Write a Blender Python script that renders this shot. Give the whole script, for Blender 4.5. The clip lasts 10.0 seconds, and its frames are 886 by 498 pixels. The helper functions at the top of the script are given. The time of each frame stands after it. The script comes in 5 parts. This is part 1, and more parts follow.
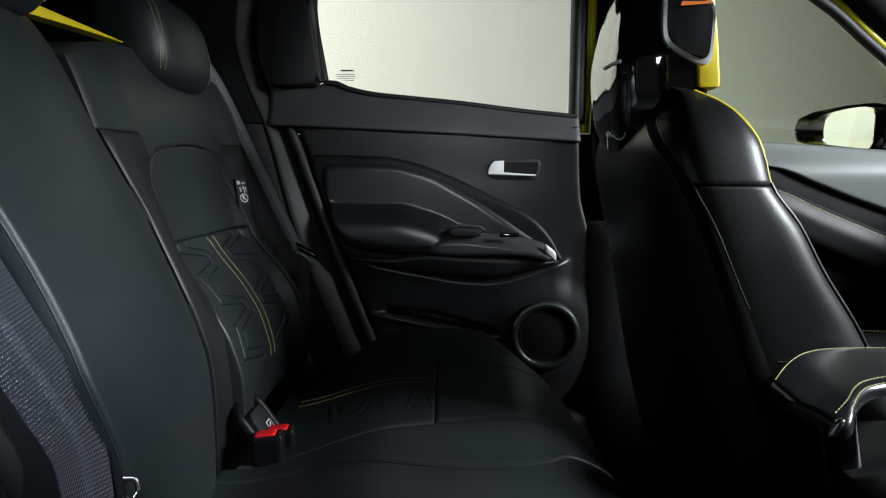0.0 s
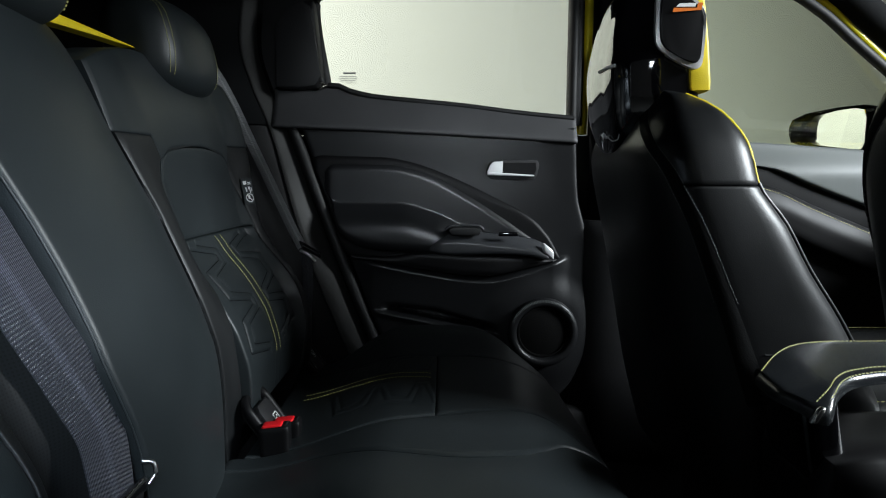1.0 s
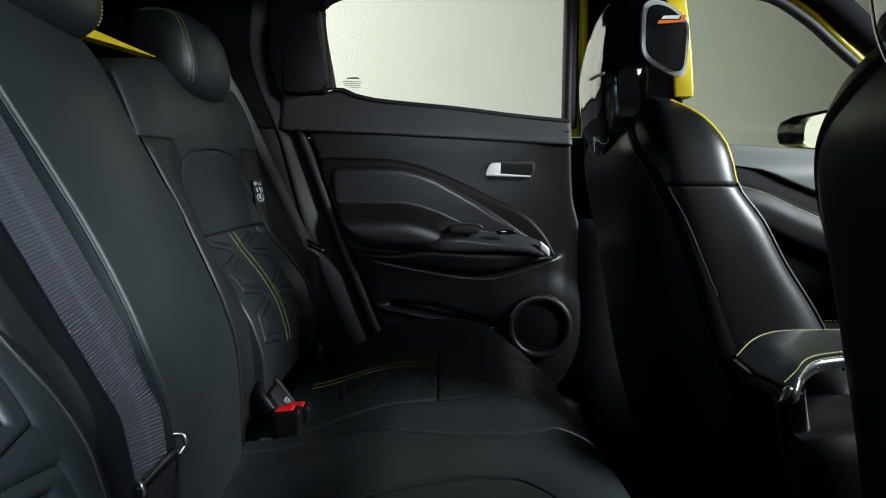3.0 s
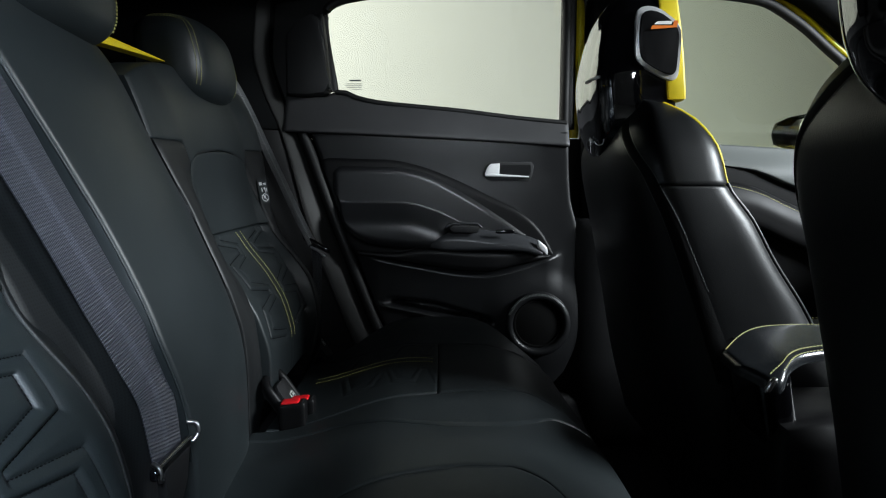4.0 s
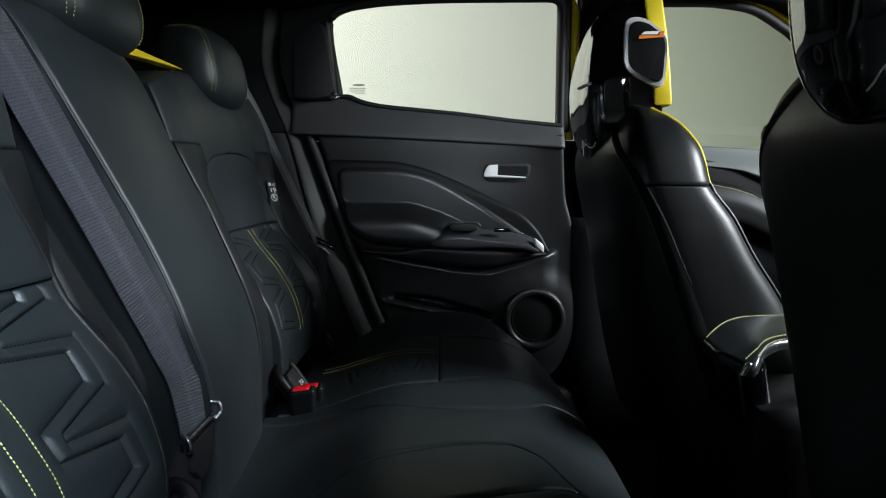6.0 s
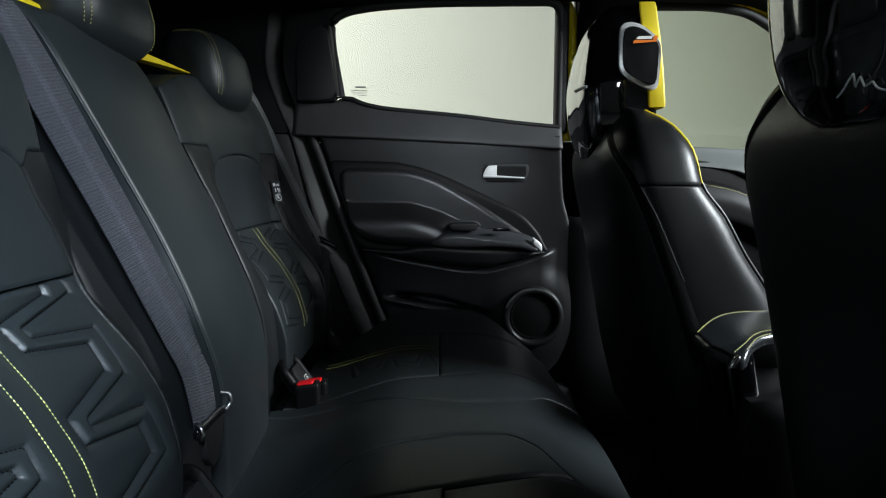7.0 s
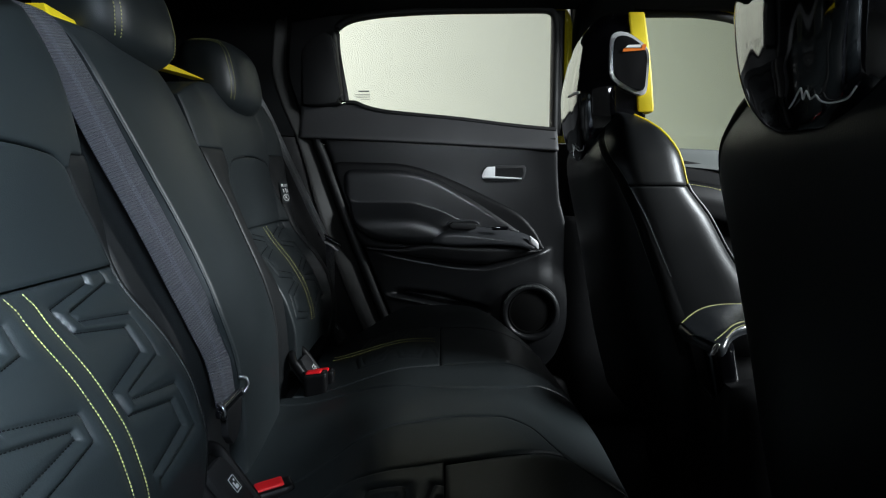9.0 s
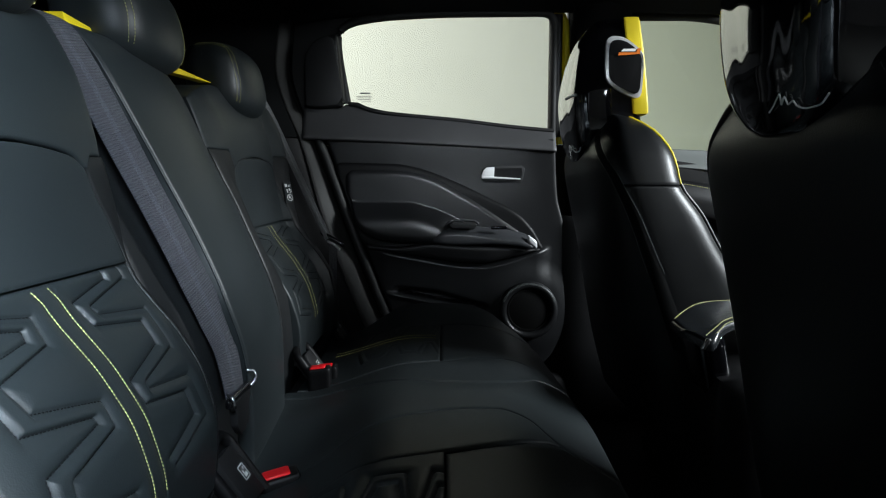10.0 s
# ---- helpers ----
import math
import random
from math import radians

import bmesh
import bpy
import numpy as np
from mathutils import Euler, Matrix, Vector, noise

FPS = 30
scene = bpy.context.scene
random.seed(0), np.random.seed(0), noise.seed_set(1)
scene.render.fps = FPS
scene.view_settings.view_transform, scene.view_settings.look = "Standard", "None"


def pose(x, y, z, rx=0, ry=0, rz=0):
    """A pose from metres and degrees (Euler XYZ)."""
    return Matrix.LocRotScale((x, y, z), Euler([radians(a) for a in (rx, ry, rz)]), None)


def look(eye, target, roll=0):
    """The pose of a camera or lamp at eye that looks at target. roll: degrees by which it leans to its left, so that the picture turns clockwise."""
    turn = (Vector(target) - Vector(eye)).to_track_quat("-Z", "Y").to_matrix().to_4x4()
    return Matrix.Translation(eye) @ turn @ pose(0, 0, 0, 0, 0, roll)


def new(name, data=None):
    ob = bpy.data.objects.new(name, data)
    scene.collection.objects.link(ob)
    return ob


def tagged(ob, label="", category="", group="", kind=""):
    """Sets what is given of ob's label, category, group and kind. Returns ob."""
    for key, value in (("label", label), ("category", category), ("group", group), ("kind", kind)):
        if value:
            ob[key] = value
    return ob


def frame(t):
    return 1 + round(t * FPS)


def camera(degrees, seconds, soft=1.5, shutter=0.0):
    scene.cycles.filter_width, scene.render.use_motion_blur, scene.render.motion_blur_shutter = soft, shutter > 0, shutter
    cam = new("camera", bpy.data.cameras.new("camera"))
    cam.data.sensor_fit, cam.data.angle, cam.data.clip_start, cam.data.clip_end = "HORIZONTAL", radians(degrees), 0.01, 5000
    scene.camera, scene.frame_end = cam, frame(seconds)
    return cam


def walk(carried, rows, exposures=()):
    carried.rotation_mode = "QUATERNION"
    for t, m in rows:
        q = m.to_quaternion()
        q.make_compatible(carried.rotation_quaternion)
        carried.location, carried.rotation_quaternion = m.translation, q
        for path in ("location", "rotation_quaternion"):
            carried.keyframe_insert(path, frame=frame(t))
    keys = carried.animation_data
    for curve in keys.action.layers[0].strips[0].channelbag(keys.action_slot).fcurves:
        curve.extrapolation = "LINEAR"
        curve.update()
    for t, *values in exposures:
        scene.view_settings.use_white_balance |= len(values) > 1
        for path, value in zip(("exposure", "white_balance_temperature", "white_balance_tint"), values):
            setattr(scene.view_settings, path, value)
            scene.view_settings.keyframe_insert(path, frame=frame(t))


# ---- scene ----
# Camera: a slow level slide backwards, out through the open rear door.
cam = camera(73.3, 10.0, soft=1.15)
METRES, EYE, TILT = 0.30, 0.70, -6.9
STEPS = [0.0, 2.0, 4.0, 6.0, 8.0, 10.0]
walk(cam, [(t, pose(0, 0, EYE, TILT, 0, 0)
            @ pose(METRES * -0.0021 * t, METRES * -0.0992 * t, METRES * -0.0120 * t, 90 + 0.034 * t, 0.021 * t, -0.004 * t)) for t in STEPS])

# ---- world and lights: a photo studio with softboxes ----
world = bpy.data.worlds.new("studio_air")
scene.world = world
world.use_nodes = True
world.node_tree.nodes["Background"].inputs["Color"].default_value = (0.80, 0.90, 1.0, 1)
world.node_tree.nodes["Background"].inputs["Strength"].default_value = 0.03


def area_lamp(name, eye, target, sx, sy, watts, colour):
    data = bpy.data.lights.new(name, "AREA")
    data.shape, data.size, data.size_y, data.energy, data.color = "RECTANGLE", sx, sy, watts, colour
    ob = new(name, data)
    ob.matrix_world = look(eye, target)
    return ob


LAMP_BACK = area_lamp("backdrop_lamp", (-2.9, 2.2, 2.5), (-1.75, 4.8, 1.72), 1.8, 1.8, 162, (1.0, 1.0, 0.95))
LAMP_FRONT = area_lamp("front_softbox", (2.5, 0.20, 1.62), (0.40, 0.60, 0.50), 0.9, 0.5, 120, (0.92, 1.0, 1.05))
LAMP_KEY = area_lamp("key_softbox", (0.0, -0.46, 1.06), (-0.50, -0.02, 0.66), 0.40, 0.25, 5.8, (0.84, 1.0, 1.16))
LAMP_KEY.data.spread = radians(60)
LAMP_SIDE = area_lamp("side_softbox", (0.30, -0.74, 1.13), (0.03, 1.35, 0.80), 0.30, 0.14, 0.30, (0.90, 1.0, 1.08))
LAMP_SIDE.data.spread = radians(32)
scene.view_settings.exposure = 0.0


# ---- materials ----
def material(name, colour, rough=0.5, metal=0.0, coat=0.0, grain=None, grain_depth=0.1, mottled=0.15, spec=0.5, mottle_scale=9.0):
    """A principled surface with large soft variation and a fine relief."""
    m = bpy.data.materials.new(name)
    m.use_nodes = True
    nt = m.node_tree
    b = nt.nodes["Principled BSDF"]
    b.inputs["Metallic"].default_value = metal
    b.inputs["Coat Weight"].default_value = coat
    b.inputs["Coat Roughness"].default_value = 0.03
    b.inputs["Specular IOR Level"].default_value = spec
    tc = nt.nodes.new("ShaderNodeTexCoord")
    big = nt.nodes.new("ShaderNodeTexNoise")
    big.inputs["Scale"].default_value = mottle_scale
    big.inputs["Detail"].default_value = 6
    nt.links.new(tc.outputs["Object"], big.inputs["Vector"])
    ramp = nt.nodes.new("ShaderNodeMapRange")
    ramp.inputs["From Min"].default_value, ramp.inputs["From Max"].default_value = 0.3, 0.7
    ramp.inputs["To Min"].default_value, ramp.inputs["To Max"].default_value = 1 - mottled, 1 + mottled
    nt.links.new(big.outputs["Fac"], ramp.inputs["Value"])
    mul = nt.nodes.new("ShaderNodeVectorMath")
    mul.operation = "SCALE"
    mul.inputs[0].default_value = colour
    nt.links.new(ramp.outputs["Result"], mul.inputs["Scale"])
    nt.links.new(mul.outputs["Vector"], b.inputs["Base Color"])
    r2 = nt.nodes.new("ShaderNodeMapRange")
    r2.inputs["From Min"].default_value, r2.inputs["From Max"].default_value = 0.3, 0.7
    r2.inputs["To Min"].default_value, r2.inputs["To Max"].default_value = rough * 0.92, min(1, rough * 1.08)
    nt.links.new(big.outputs["Fac"], r2.inputs["Value"])
    nt.links.new(r2.outputs["Result"], b.inputs["Roughness"])
    if grain:
        v = nt.nodes.new("ShaderNodeTexVoronoi")
        v.feature = "SMOOTH_F1"
        v.inputs["Scale"].default_value = grain
        nt.links.new(tc.outputs["Object"], v.inputs["Vector"])
        n2 = nt.nodes.new("ShaderNodeTexNoise")
        n2.inputs["Scale"].default_value = 45
        n2.inputs["Detail"].default_value = 4
        nt.links.new(tc.outputs["Object"], n2.inputs["Vector"])
        add = nt.nodes.new("ShaderNodeMath")
        add.operation = "MULTIPLY_ADD"
        add.inputs[1].default_value = 0.45
        nt.links.new(n2.outputs["Fac"], add.inputs[0])
        nt.links.new(v.outputs["Distance"], add.inputs[2])
        bump = nt.nodes.new("ShaderNodeBump")
        bump.inputs["Strength"].default_value = grain_depth
        bump.inputs["Distance"].default_value = 0.001
        nt.links.new(add.outputs["Value"], bump.inputs["Height"])
        nt.links.new(bump.outputs["Normal"], b.inputs["Normal"])
    return m


def perforated(name, colour, pitch=0.0032):
    """Leather with a regular grid of punched holes."""
    m = material(name, colour, 0.5, grain=700, grain_depth=0.1)
    nt = m.node_tree
    b = nt.nodes["Principled BSDF"]
    tc = nt.nodes.new("ShaderNodeTexCoord")
    sep = nt.nodes.new("ShaderNodeSeparateXYZ")
    nt.links.new(tc.outputs["Object"], sep.inputs["Vector"])
    ds = []
    for axis in ("Y", "Z"):
        k = nt.nodes.new("ShaderNodeMath")
        k.operation = "PINGPONG"
        k.inputs[1].default_value = pitch / 2
        nt.links.new(sep.outputs[axis], k.inputs[0])
        p = nt.nodes.new("ShaderNodeMath")
        p.operation = "POWER"
        p.inputs[1].default_value = 2
        nt.links.new(k.outputs[0], p.inputs[0])
        ds.append(p)
    s = nt.nodes.new("ShaderNodeMath")
    s.operation = "ADD"
    nt.links.new(ds[0].outputs[0], s.inputs[0])
    nt.links.new(ds[1].outputs[0], s.inputs[1])
    less = nt.nodes.new("ShaderNodeMath")
    less.operation = "GREATER_THAN"
    less.inputs[1].default_value = (pitch * 0.27) ** 2
    nt.links.new(s.outputs[0], less.inputs[0])
    mix = nt.nodes.new("ShaderNodeMix")
    mix.data_type = "RGBA"
    mix.inputs["A"].default_value = (0.001, 0.001, 0.001, 1)
    mix.inputs["B"].default_value = (*colour, 1)
    nt.links.new(less.outputs[0], mix.inputs["Factor"])
    nt.links.new(mix.outputs["Result"], b.inputs["Base Color"])
    return m


def webbing(name, colour):
    """Woven belt: fine ribs across and a chevron centre, from the UV map (u across, v along in metres)."""
    m = bpy.data.materials.new(name)
    m.use_nodes = True
    nt = m.node_tree
    b = nt.nodes["Principled BSDF"]
    b.inputs["Roughness"].default_value = 0.36
    b.inputs["Sheen Weight"].default_value = 0.1
    uv = nt.nodes.new("ShaderNodeUVMap")
    sep = nt.nodes.new("ShaderNodeSeparateXYZ")
    nt.links.new(uv.outputs["UV"], sep.inputs["Vector"])

    def mathn(op, a, c, third=None):
        n = nt.nodes.new("ShaderNodeMath")
        n.operation = op
        for i, val in enumerate((a, c, third)):
            if val is None:
                continue
            if isinstance(val, (int, float)):
                n.inputs[i].default_value = val
            else:
                nt.links.new(val, n.inputs[i])
        return n.outputs[0]

    off = mathn("ABSOLUTE", mathn("SUBTRACT", sep.outputs["X"], 0.5), None)
    skew = mathn("MULTIPLY_ADD", off, 0.0005, sep.outputs["Y"])
    ribs = mathn("SINE", mathn("MULTIPLY", skew, 2 * math.pi / 0.0034), None)
    cols = mathn("SINE", mathn("MULTIPLY", sep.outputs["X"], 2 * math.pi * 34), None)
    h = mathn("MULTIPLY_ADD", cols, 0.5, ribs)
    edge = mathn("LESS_THAN", off, 0.075)
    tone = mathn("MULTIPLY_ADD", h, 0.30, 0.80)
    checks = mathn("SINE", mathn("MULTIPLY", sep.outputs["X"], 2 * math.pi * 26), None)
    tone = mathn("MULTIPLY_ADD", mathn("MULTIPLY", edge, mathn("MULTIPLY_ADD", mathn("MULTIPLY", checks, ribs), 0.8, 0.7)), 1.0, tone)
    sc = nt.nodes.new("ShaderNodeVectorMath")
    sc.operation = "SCALE"
    sc.inputs[0].default_value = colour
    nt.links.new(tone, sc.inputs["Scale"])
    nt.links.new(sc.outputs["Vector"], b.inputs["Base Color"])
    bump = nt.nodes.new("ShaderNodeBump")
    bump.inputs["Strength"].default_value = 0.8
    bump.inputs["Distance"].default_value = 0.0004
    nt.links.new(h, bump.inputs["Height"])
    nt.links.new(bump.outputs["Normal"], b.inputs["Normal"])
    return m


def glass(name, tint=(1, 1, 1)):
    m = bpy.data.materials.new(name)
    m.use_nodes = True
    nt = m.node_tree
    nt.nodes.remove(nt.nodes["Principled BSDF"])
    out = nt.nodes["Material Output"]
    tr = nt.nodes.new("ShaderNodeBsdfTransparent")
    tr.inputs["Color"].default_value = (*tint, 1)
    gl = nt.nodes.new("ShaderNodeBsdfGlossy")
    gl.inputs["Roughness"].default_value = 0.02
    fr = nt.nodes.new("ShaderNodeFresnel")
    fr.inputs["IOR"].default_value = 1.45
    mx = nt.nodes.new("ShaderNodeMixShader")
    nt.links.new(fr.outputs[0], mx.inputs[0])
    nt.links.new(tr.outputs[0], mx.inputs[1])
    nt.links.new(gl.outputs[0], mx.inputs[2])
    nt.links.new(mx.outputs[0], out.inputs["Surface"])
    return m


LEATHER = material("black_leather", (0.0170, 0.0218, 0.0236), 0.42, grain=900, grain_depth=0.13, mottled=0.12)
LEATHER_FRONT = material("black_leather_smooth", (0.0060, 0.0068, 0.0076), 0.39, grain=900, grain_depth=0.14, mottled=0.1, spec=0.5)
LID = material("armrest_lid_leather", (0.014, 0.016, 0.018), 0.24, grain=800, grain_depth=0.16, mottled=0.1)
PERF = perforated("perforated_leather", (0.008, 0.0095, 0.0105))
PAD = material("soft_door_pad", (0.010, 0.0105, 0.0115), 0.30, grain=900, grain_depth=0.1, mottled=0.08, spec=0.7)
COVER = material("smooth_speaker_cover", (0.004, 0.004, 0.0045), 0.45, mottled=0.04, spec=0.15)
CLOTH = material("black_alcantara", (0.006, 0.0065, 0.007), 0.85, grain=900, grain_depth=0.3, mottled=0.2)
PLASTIC = material("black_door_plastic", (0.0105, 0.011, 0.012), 0.36, grain=1100, grain_depth=0.12, mottled=0.08)
PLASTIC_DARK = material("dark_plastic", (0.010, 0.010, 0.011), 0.55, grain=900, grain_depth=0.15, mottled=0.1)
PLASTIC_GREY = material("grey_sill_plastic", (0.12, 0.132, 0.128), 0.45, grain=1000, grain_depth=0.1, mottled=0.06)
SATIN = material("satin_armrest_plastic", (0.048, 0.050, 0.054), 0.32, grain=900, grain_depth=0.05, mottled=0.06)
GLOSS = material("piano_black", (0.004, 0.004, 0.005), 0.06, coat=1.0, mottled=0.02)
SURROUND = material("black_moulding", (0.005, 0.005, 0.0055), 0.45, mottled=0.05, spec=0.2)
TRIM_SOFT = material("soft_grey_door_top", (0.052, 0.052, 0.054), 0.50, grain=900, grain_depth=0.15, mottled=0.1)
PILLAR = material("pillar_plastic", (0.022, 0.022, 0.021), 0.50, spec=0.25, grain=1000, grain_depth=0.12, mottled=0.1)
GRILLE = material("speaker_mesh", (0.003, 0.003, 0.003), 0.7, grain=500, grain_depth=0.4, mottled=0.1, spec=0.1)
RUBBER = material("black_rubber", (0.008, 0.008, 0.008), 0.6, mottled=0.2)
YELLOW = material("yellow_paint", (0.85, 0.70, 0.01), 0.30, coat=0.6, mottled=0.03)
YELLOW_TRIM = material("yellow_leather", (0.86, 0.66, 0.015), 0.45, grain=700, grain_depth=0.2, mottled=0.06)
THREAD = material("yellow_thread", (0.62, 0.59, 0.20), 0.6, mottled=0.15, mottle_scale=400)
THREAD_DARK = material("black_thread", (0.002, 0.002, 0.0025), 0.95, spec=0.1, mottled=0.2)
RED = material("red_button_plastic", (0.80, 0.012, 0.018), 0.35, mottled=0.04)
CHROME = material("satin_chrome", (0.75, 0.75, 0.74), 0.22, metal=1.0, mottled=0.04)
HANDLE = material("satin_handle", (0.78, 0.79, 0.79), 0.30, metal=0.0, mottled=0.03)
STEEL = material("belt_tongue_steel", (0.45, 0.45, 0.46), 0.28, metal=1.0, mottled=0.08)
SILVER = material("silver_paint", (0.78, 0.78, 0.79), 0.30, metal=0.3, mottled=0.05)
WHITE_PRINT = material("white_print", (0.88, 0.89, 0.88), 0.5, mottled=0.05)
GREY_PRINT = material("grey_print", (0.16, 0.17, 0.17), 0.5, mottled=0.05)
ORANGE = material("orange_badge", (0.85, 0.20, 0.02), 0.4, mottled=0.05)
HEADLINER = material("black_headliner_cloth", (0.006, 0.0065, 0.007), 0.9, spec=0.15, grain=800, grain_depth=0.3, mottled=0.12)
CARPET = material("black_carpet", (0.012, 0.012, 0.013), 0.95, grain=350, grain_depth=0.8, mottled=0.25)
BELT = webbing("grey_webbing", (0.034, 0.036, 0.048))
# paler copy of the webbing: light on the outer belt put into its colour
BELT_LIT = webbing("lit_grey_webbing", (0.20, 0.205, 0.215))
GLASS = glass("clear_glass", (0.97, 0.98, 0.95))
GLASS_FRONT = glass("green_tinted_glass", (0.95, 0.98, 0.90))
MIRROR = material("mirror_glass", (0.9, 0.9, 0.9), 0.02, metal=1.0, mottled=0.0)
STUDIO_WALL = material("studio_wall_paint", (0.74, 0.76, 0.71), 0.9, mottled=0.003, mottle_scale=1.5)
STUDIO_FLOOR = material("studio_floor_paint", (0.35, 0.36, 0.35), 0.6, mottled=0.06, mottle_scale=2)
STUDIO_DARK = material("dark_studio_drape", (0.22, 0.22, 0.23), 0.9, mottled=0.2, mottle_scale=3)


# ---- mesh helpers ----
ORIGIN = {}


def part(name, bm, mat, parent=None, label="", smooth=True):
    """Links a bmesh, made in world coordinates, as one mesh under a thing or a part."""
    me = bpy.data.meshes.new(name)
    bmesh.ops.recalc_face_normals(bm, faces=bm.faces)
    bm.to_mesh(me)
    bm.free()
    me.materials.append(mat)
    if smooth:
        me.polygons.foreach_set("use_smooth", [True] * len(me.polygons))
        me.set_sharp_from_angle(angle=radians(50))
    ob = new(name, me)
    if parent:
        ob.parent = parent
        if parent.name in ORIGIN:
            ob.matrix_parent_inverse = Matrix.Translation(ORIGIN[parent.name]).inverted()
    if label:
        ob["label"] = label
    return ob


def thing(name, at, label, category, group="", kind=""):
    """An Empty at the base of a thing, which parents its parts."""
    ob = new(name)
    ob.location = at
    ob.empty_display_size = 0.05
    ORIGIN[ob.name] = Vector(at)
    return tagged(ob, label, category, group, kind)


def curve(points):
    """A smooth function through (a, b) points."""
    pts = sorted(points)
    a = np.array([p[0] for p in pts], float)
    b = np.array([p[1] for p in pts], float)
    d = np.diff(b) / np.diff(a)
    m = np.zeros_like(b)
    m[0], m[-1] = d[0], d[-1]
    for i in range(1, len(b) - 1):
        m[i] = 0 if d[i - 1] * d[i] <= 0 else 2 * d[i - 1] * d[i] / (d[i - 1] + d[i])

    def f(x):
        x = np.clip(np.asarray(x, float), a[0], a[-1])
        i = np.clip(np.searchsorted(a, x) - 1, 0, len(a) - 2)
        h = a[i + 1] - a[i]
        t = (x - a[i]) / h
        return ((2 * t**3 - 3 * t**2 + 1) * b[i] + (t**3 - 2 * t**2 + t) * h * m[i]
                + (3 * t**2 - 2 * t**3) * b[i + 1] + (t**3 - t**2) * h * m[i + 1])
    return f


def smoothstep(lo, hi, v):
    t = np.clip((np.asarray(v, float) - lo) / (hi - lo), 0, 1)
    return t * t * (3 - 2 * t)


def const(v):
    return lambda a: np.full_like(np.asarray(a, float), v)


def seg_distance(pa, pb, poly):
    """Distance of grid points (pa, pb) to an open polyline."""
    best = np.full(pa.shape, 9.0)
    for (ax, ay), (bx, by) in zip(poly[:-1], poly[1:]):
        dx, dy = bx - ax, by - ay
        t = np.clip(((pa - ax) * dx + (pb - ay) * dy) / (dx * dx + dy * dy + 1e-12), 0, 1)
        best = np.minimum(best, np.hypot(pa - ax - t * dx, pb - ay - t * dy))
    return best


def patch(a0, a1, lo, hi, height, place, na=40, nb=40, roll=0.006, width=0.010, skirt=0.03, corner=0.0):
    """A padded panel: a runs from a0 to a1, b from lo(a) to hi(a); height(a, b) is its surface; its border rolls off
    by roll over width and turns back by skirt. place(a, b, h) gives the world point."""
    def spread(n):
        t = np.linspace(0, 1, n + 1)
        e = 0.45
        return (1 - e) * t + e * (0.5 - 0.5 * np.cos(np.pi * t))
    u = a0 + (a1 - a0) * spread(na)
    A = np.repeat(u[:, None], nb + 1, 1)
    lov, hiv = lo(u)[:, None], hi(u)[:, None]
    B = lov + (hiv - lov) * spread(nb)[None, :]
    if corner:
        end = np.minimum(A - min(a0, a1), max(a0, a1) - A)
        sh = corner - np.sqrt(np.maximum(corner**2 - np.maximum(corner - end, 0) ** 2, 0))
        mid, half = (lov + hiv) / 2, (hiv - lov) / 2
        B = mid + (B - mid) * np.maximum(half - sh, 1e-4) / np.maximum(half, 1e-4)
    H = height(A, B)
    half = np.maximum((B.max(1) - B.min(1)) / 2, 1e-6)[:, None]
    db = half - np.abs(B - (B.max(1)[:, None] + B.min(1)[:, None]) / 2)
    da = np.minimum(np.abs(A - a0), np.abs(a1 - A))
    edge = np.minimum(da, db)
    t = np.clip(1 - edge / width, 0, 1)
    H = H - roll * (1 - np.sqrt(np.maximum(1 - t * t, 0)))
    bm = bmesh.new()
    vs = [[bm.verts.new(place(A[i, j], B[i, j], H[i, j])) for j in range(nb + 1)] for i in range(na + 1)]
    for i in range(na):
        for j in range(nb):
            bm.faces.new((vs[i][j], vs[i + 1][j], vs[i + 1][j + 1], vs[i][j + 1]))
    ring = ([(i, 0) for i in range(na)] + [(na, j) for j in range(nb)] + [(i, nb) for i in range(na, 0, -1)] + [(0, j) for j in range(nb, 0, -1)])
    back = [bm.verts.new(place(A[i, j], B[i, j], H[i, j] - skirt)) for i, j in ring]
    n = len(ring)
    for k in range(n):
        i, j = ring[k]
        i2, j2 = ring[(k + 1) % n]
        bm.faces.new((vs[i][j], vs[i2][j2], back[(k + 1) % n], back[k]))
    return bm


def round_point(p, half, r):
    """Where a point of the sharp box lands on the rounded one."""
    h = Vector(half)
    q = Vector([max(-max(k - r, 0), min(max(k - r, 0), c)) for c, k in zip(p, h)])
    d = Vector(p) - q
    return q + d.normalized() * min(r, min(h)) if d.length > 1e-9 else Vector(p)


def rbox(centre, half, r, n=8, bend=None):
    """A rounded box; bend(p) may reshape its points (local, about the centre)."""
    bm = bmesh.new()
    bmesh.ops.create_cube(bm, size=2)
    bmesh.ops.subdivide_edges(bm, edges=bm.edges, cuts=n, use_grid_fill=True)
    h = Vector(half)
    inner = Vector([max(c - r, 0) for c in h])
    for v in bm.verts:
        p = Vector([math.copysign(abs(c) ** 0.6, c) * k if k > 2.5 * r else c * k for c, k in zip(v.co, h)])
        q = Vector([max(-i, min(i, c)) for c, i in zip(p, inner)])
        d = p - q
        v.co = q + d.normalized() * min(r, min(h)) if d.length > 1e-9 else p
        if bend:
            v.co = Vector(bend(v.co))
        v.co += Vector(centre)
    return bm


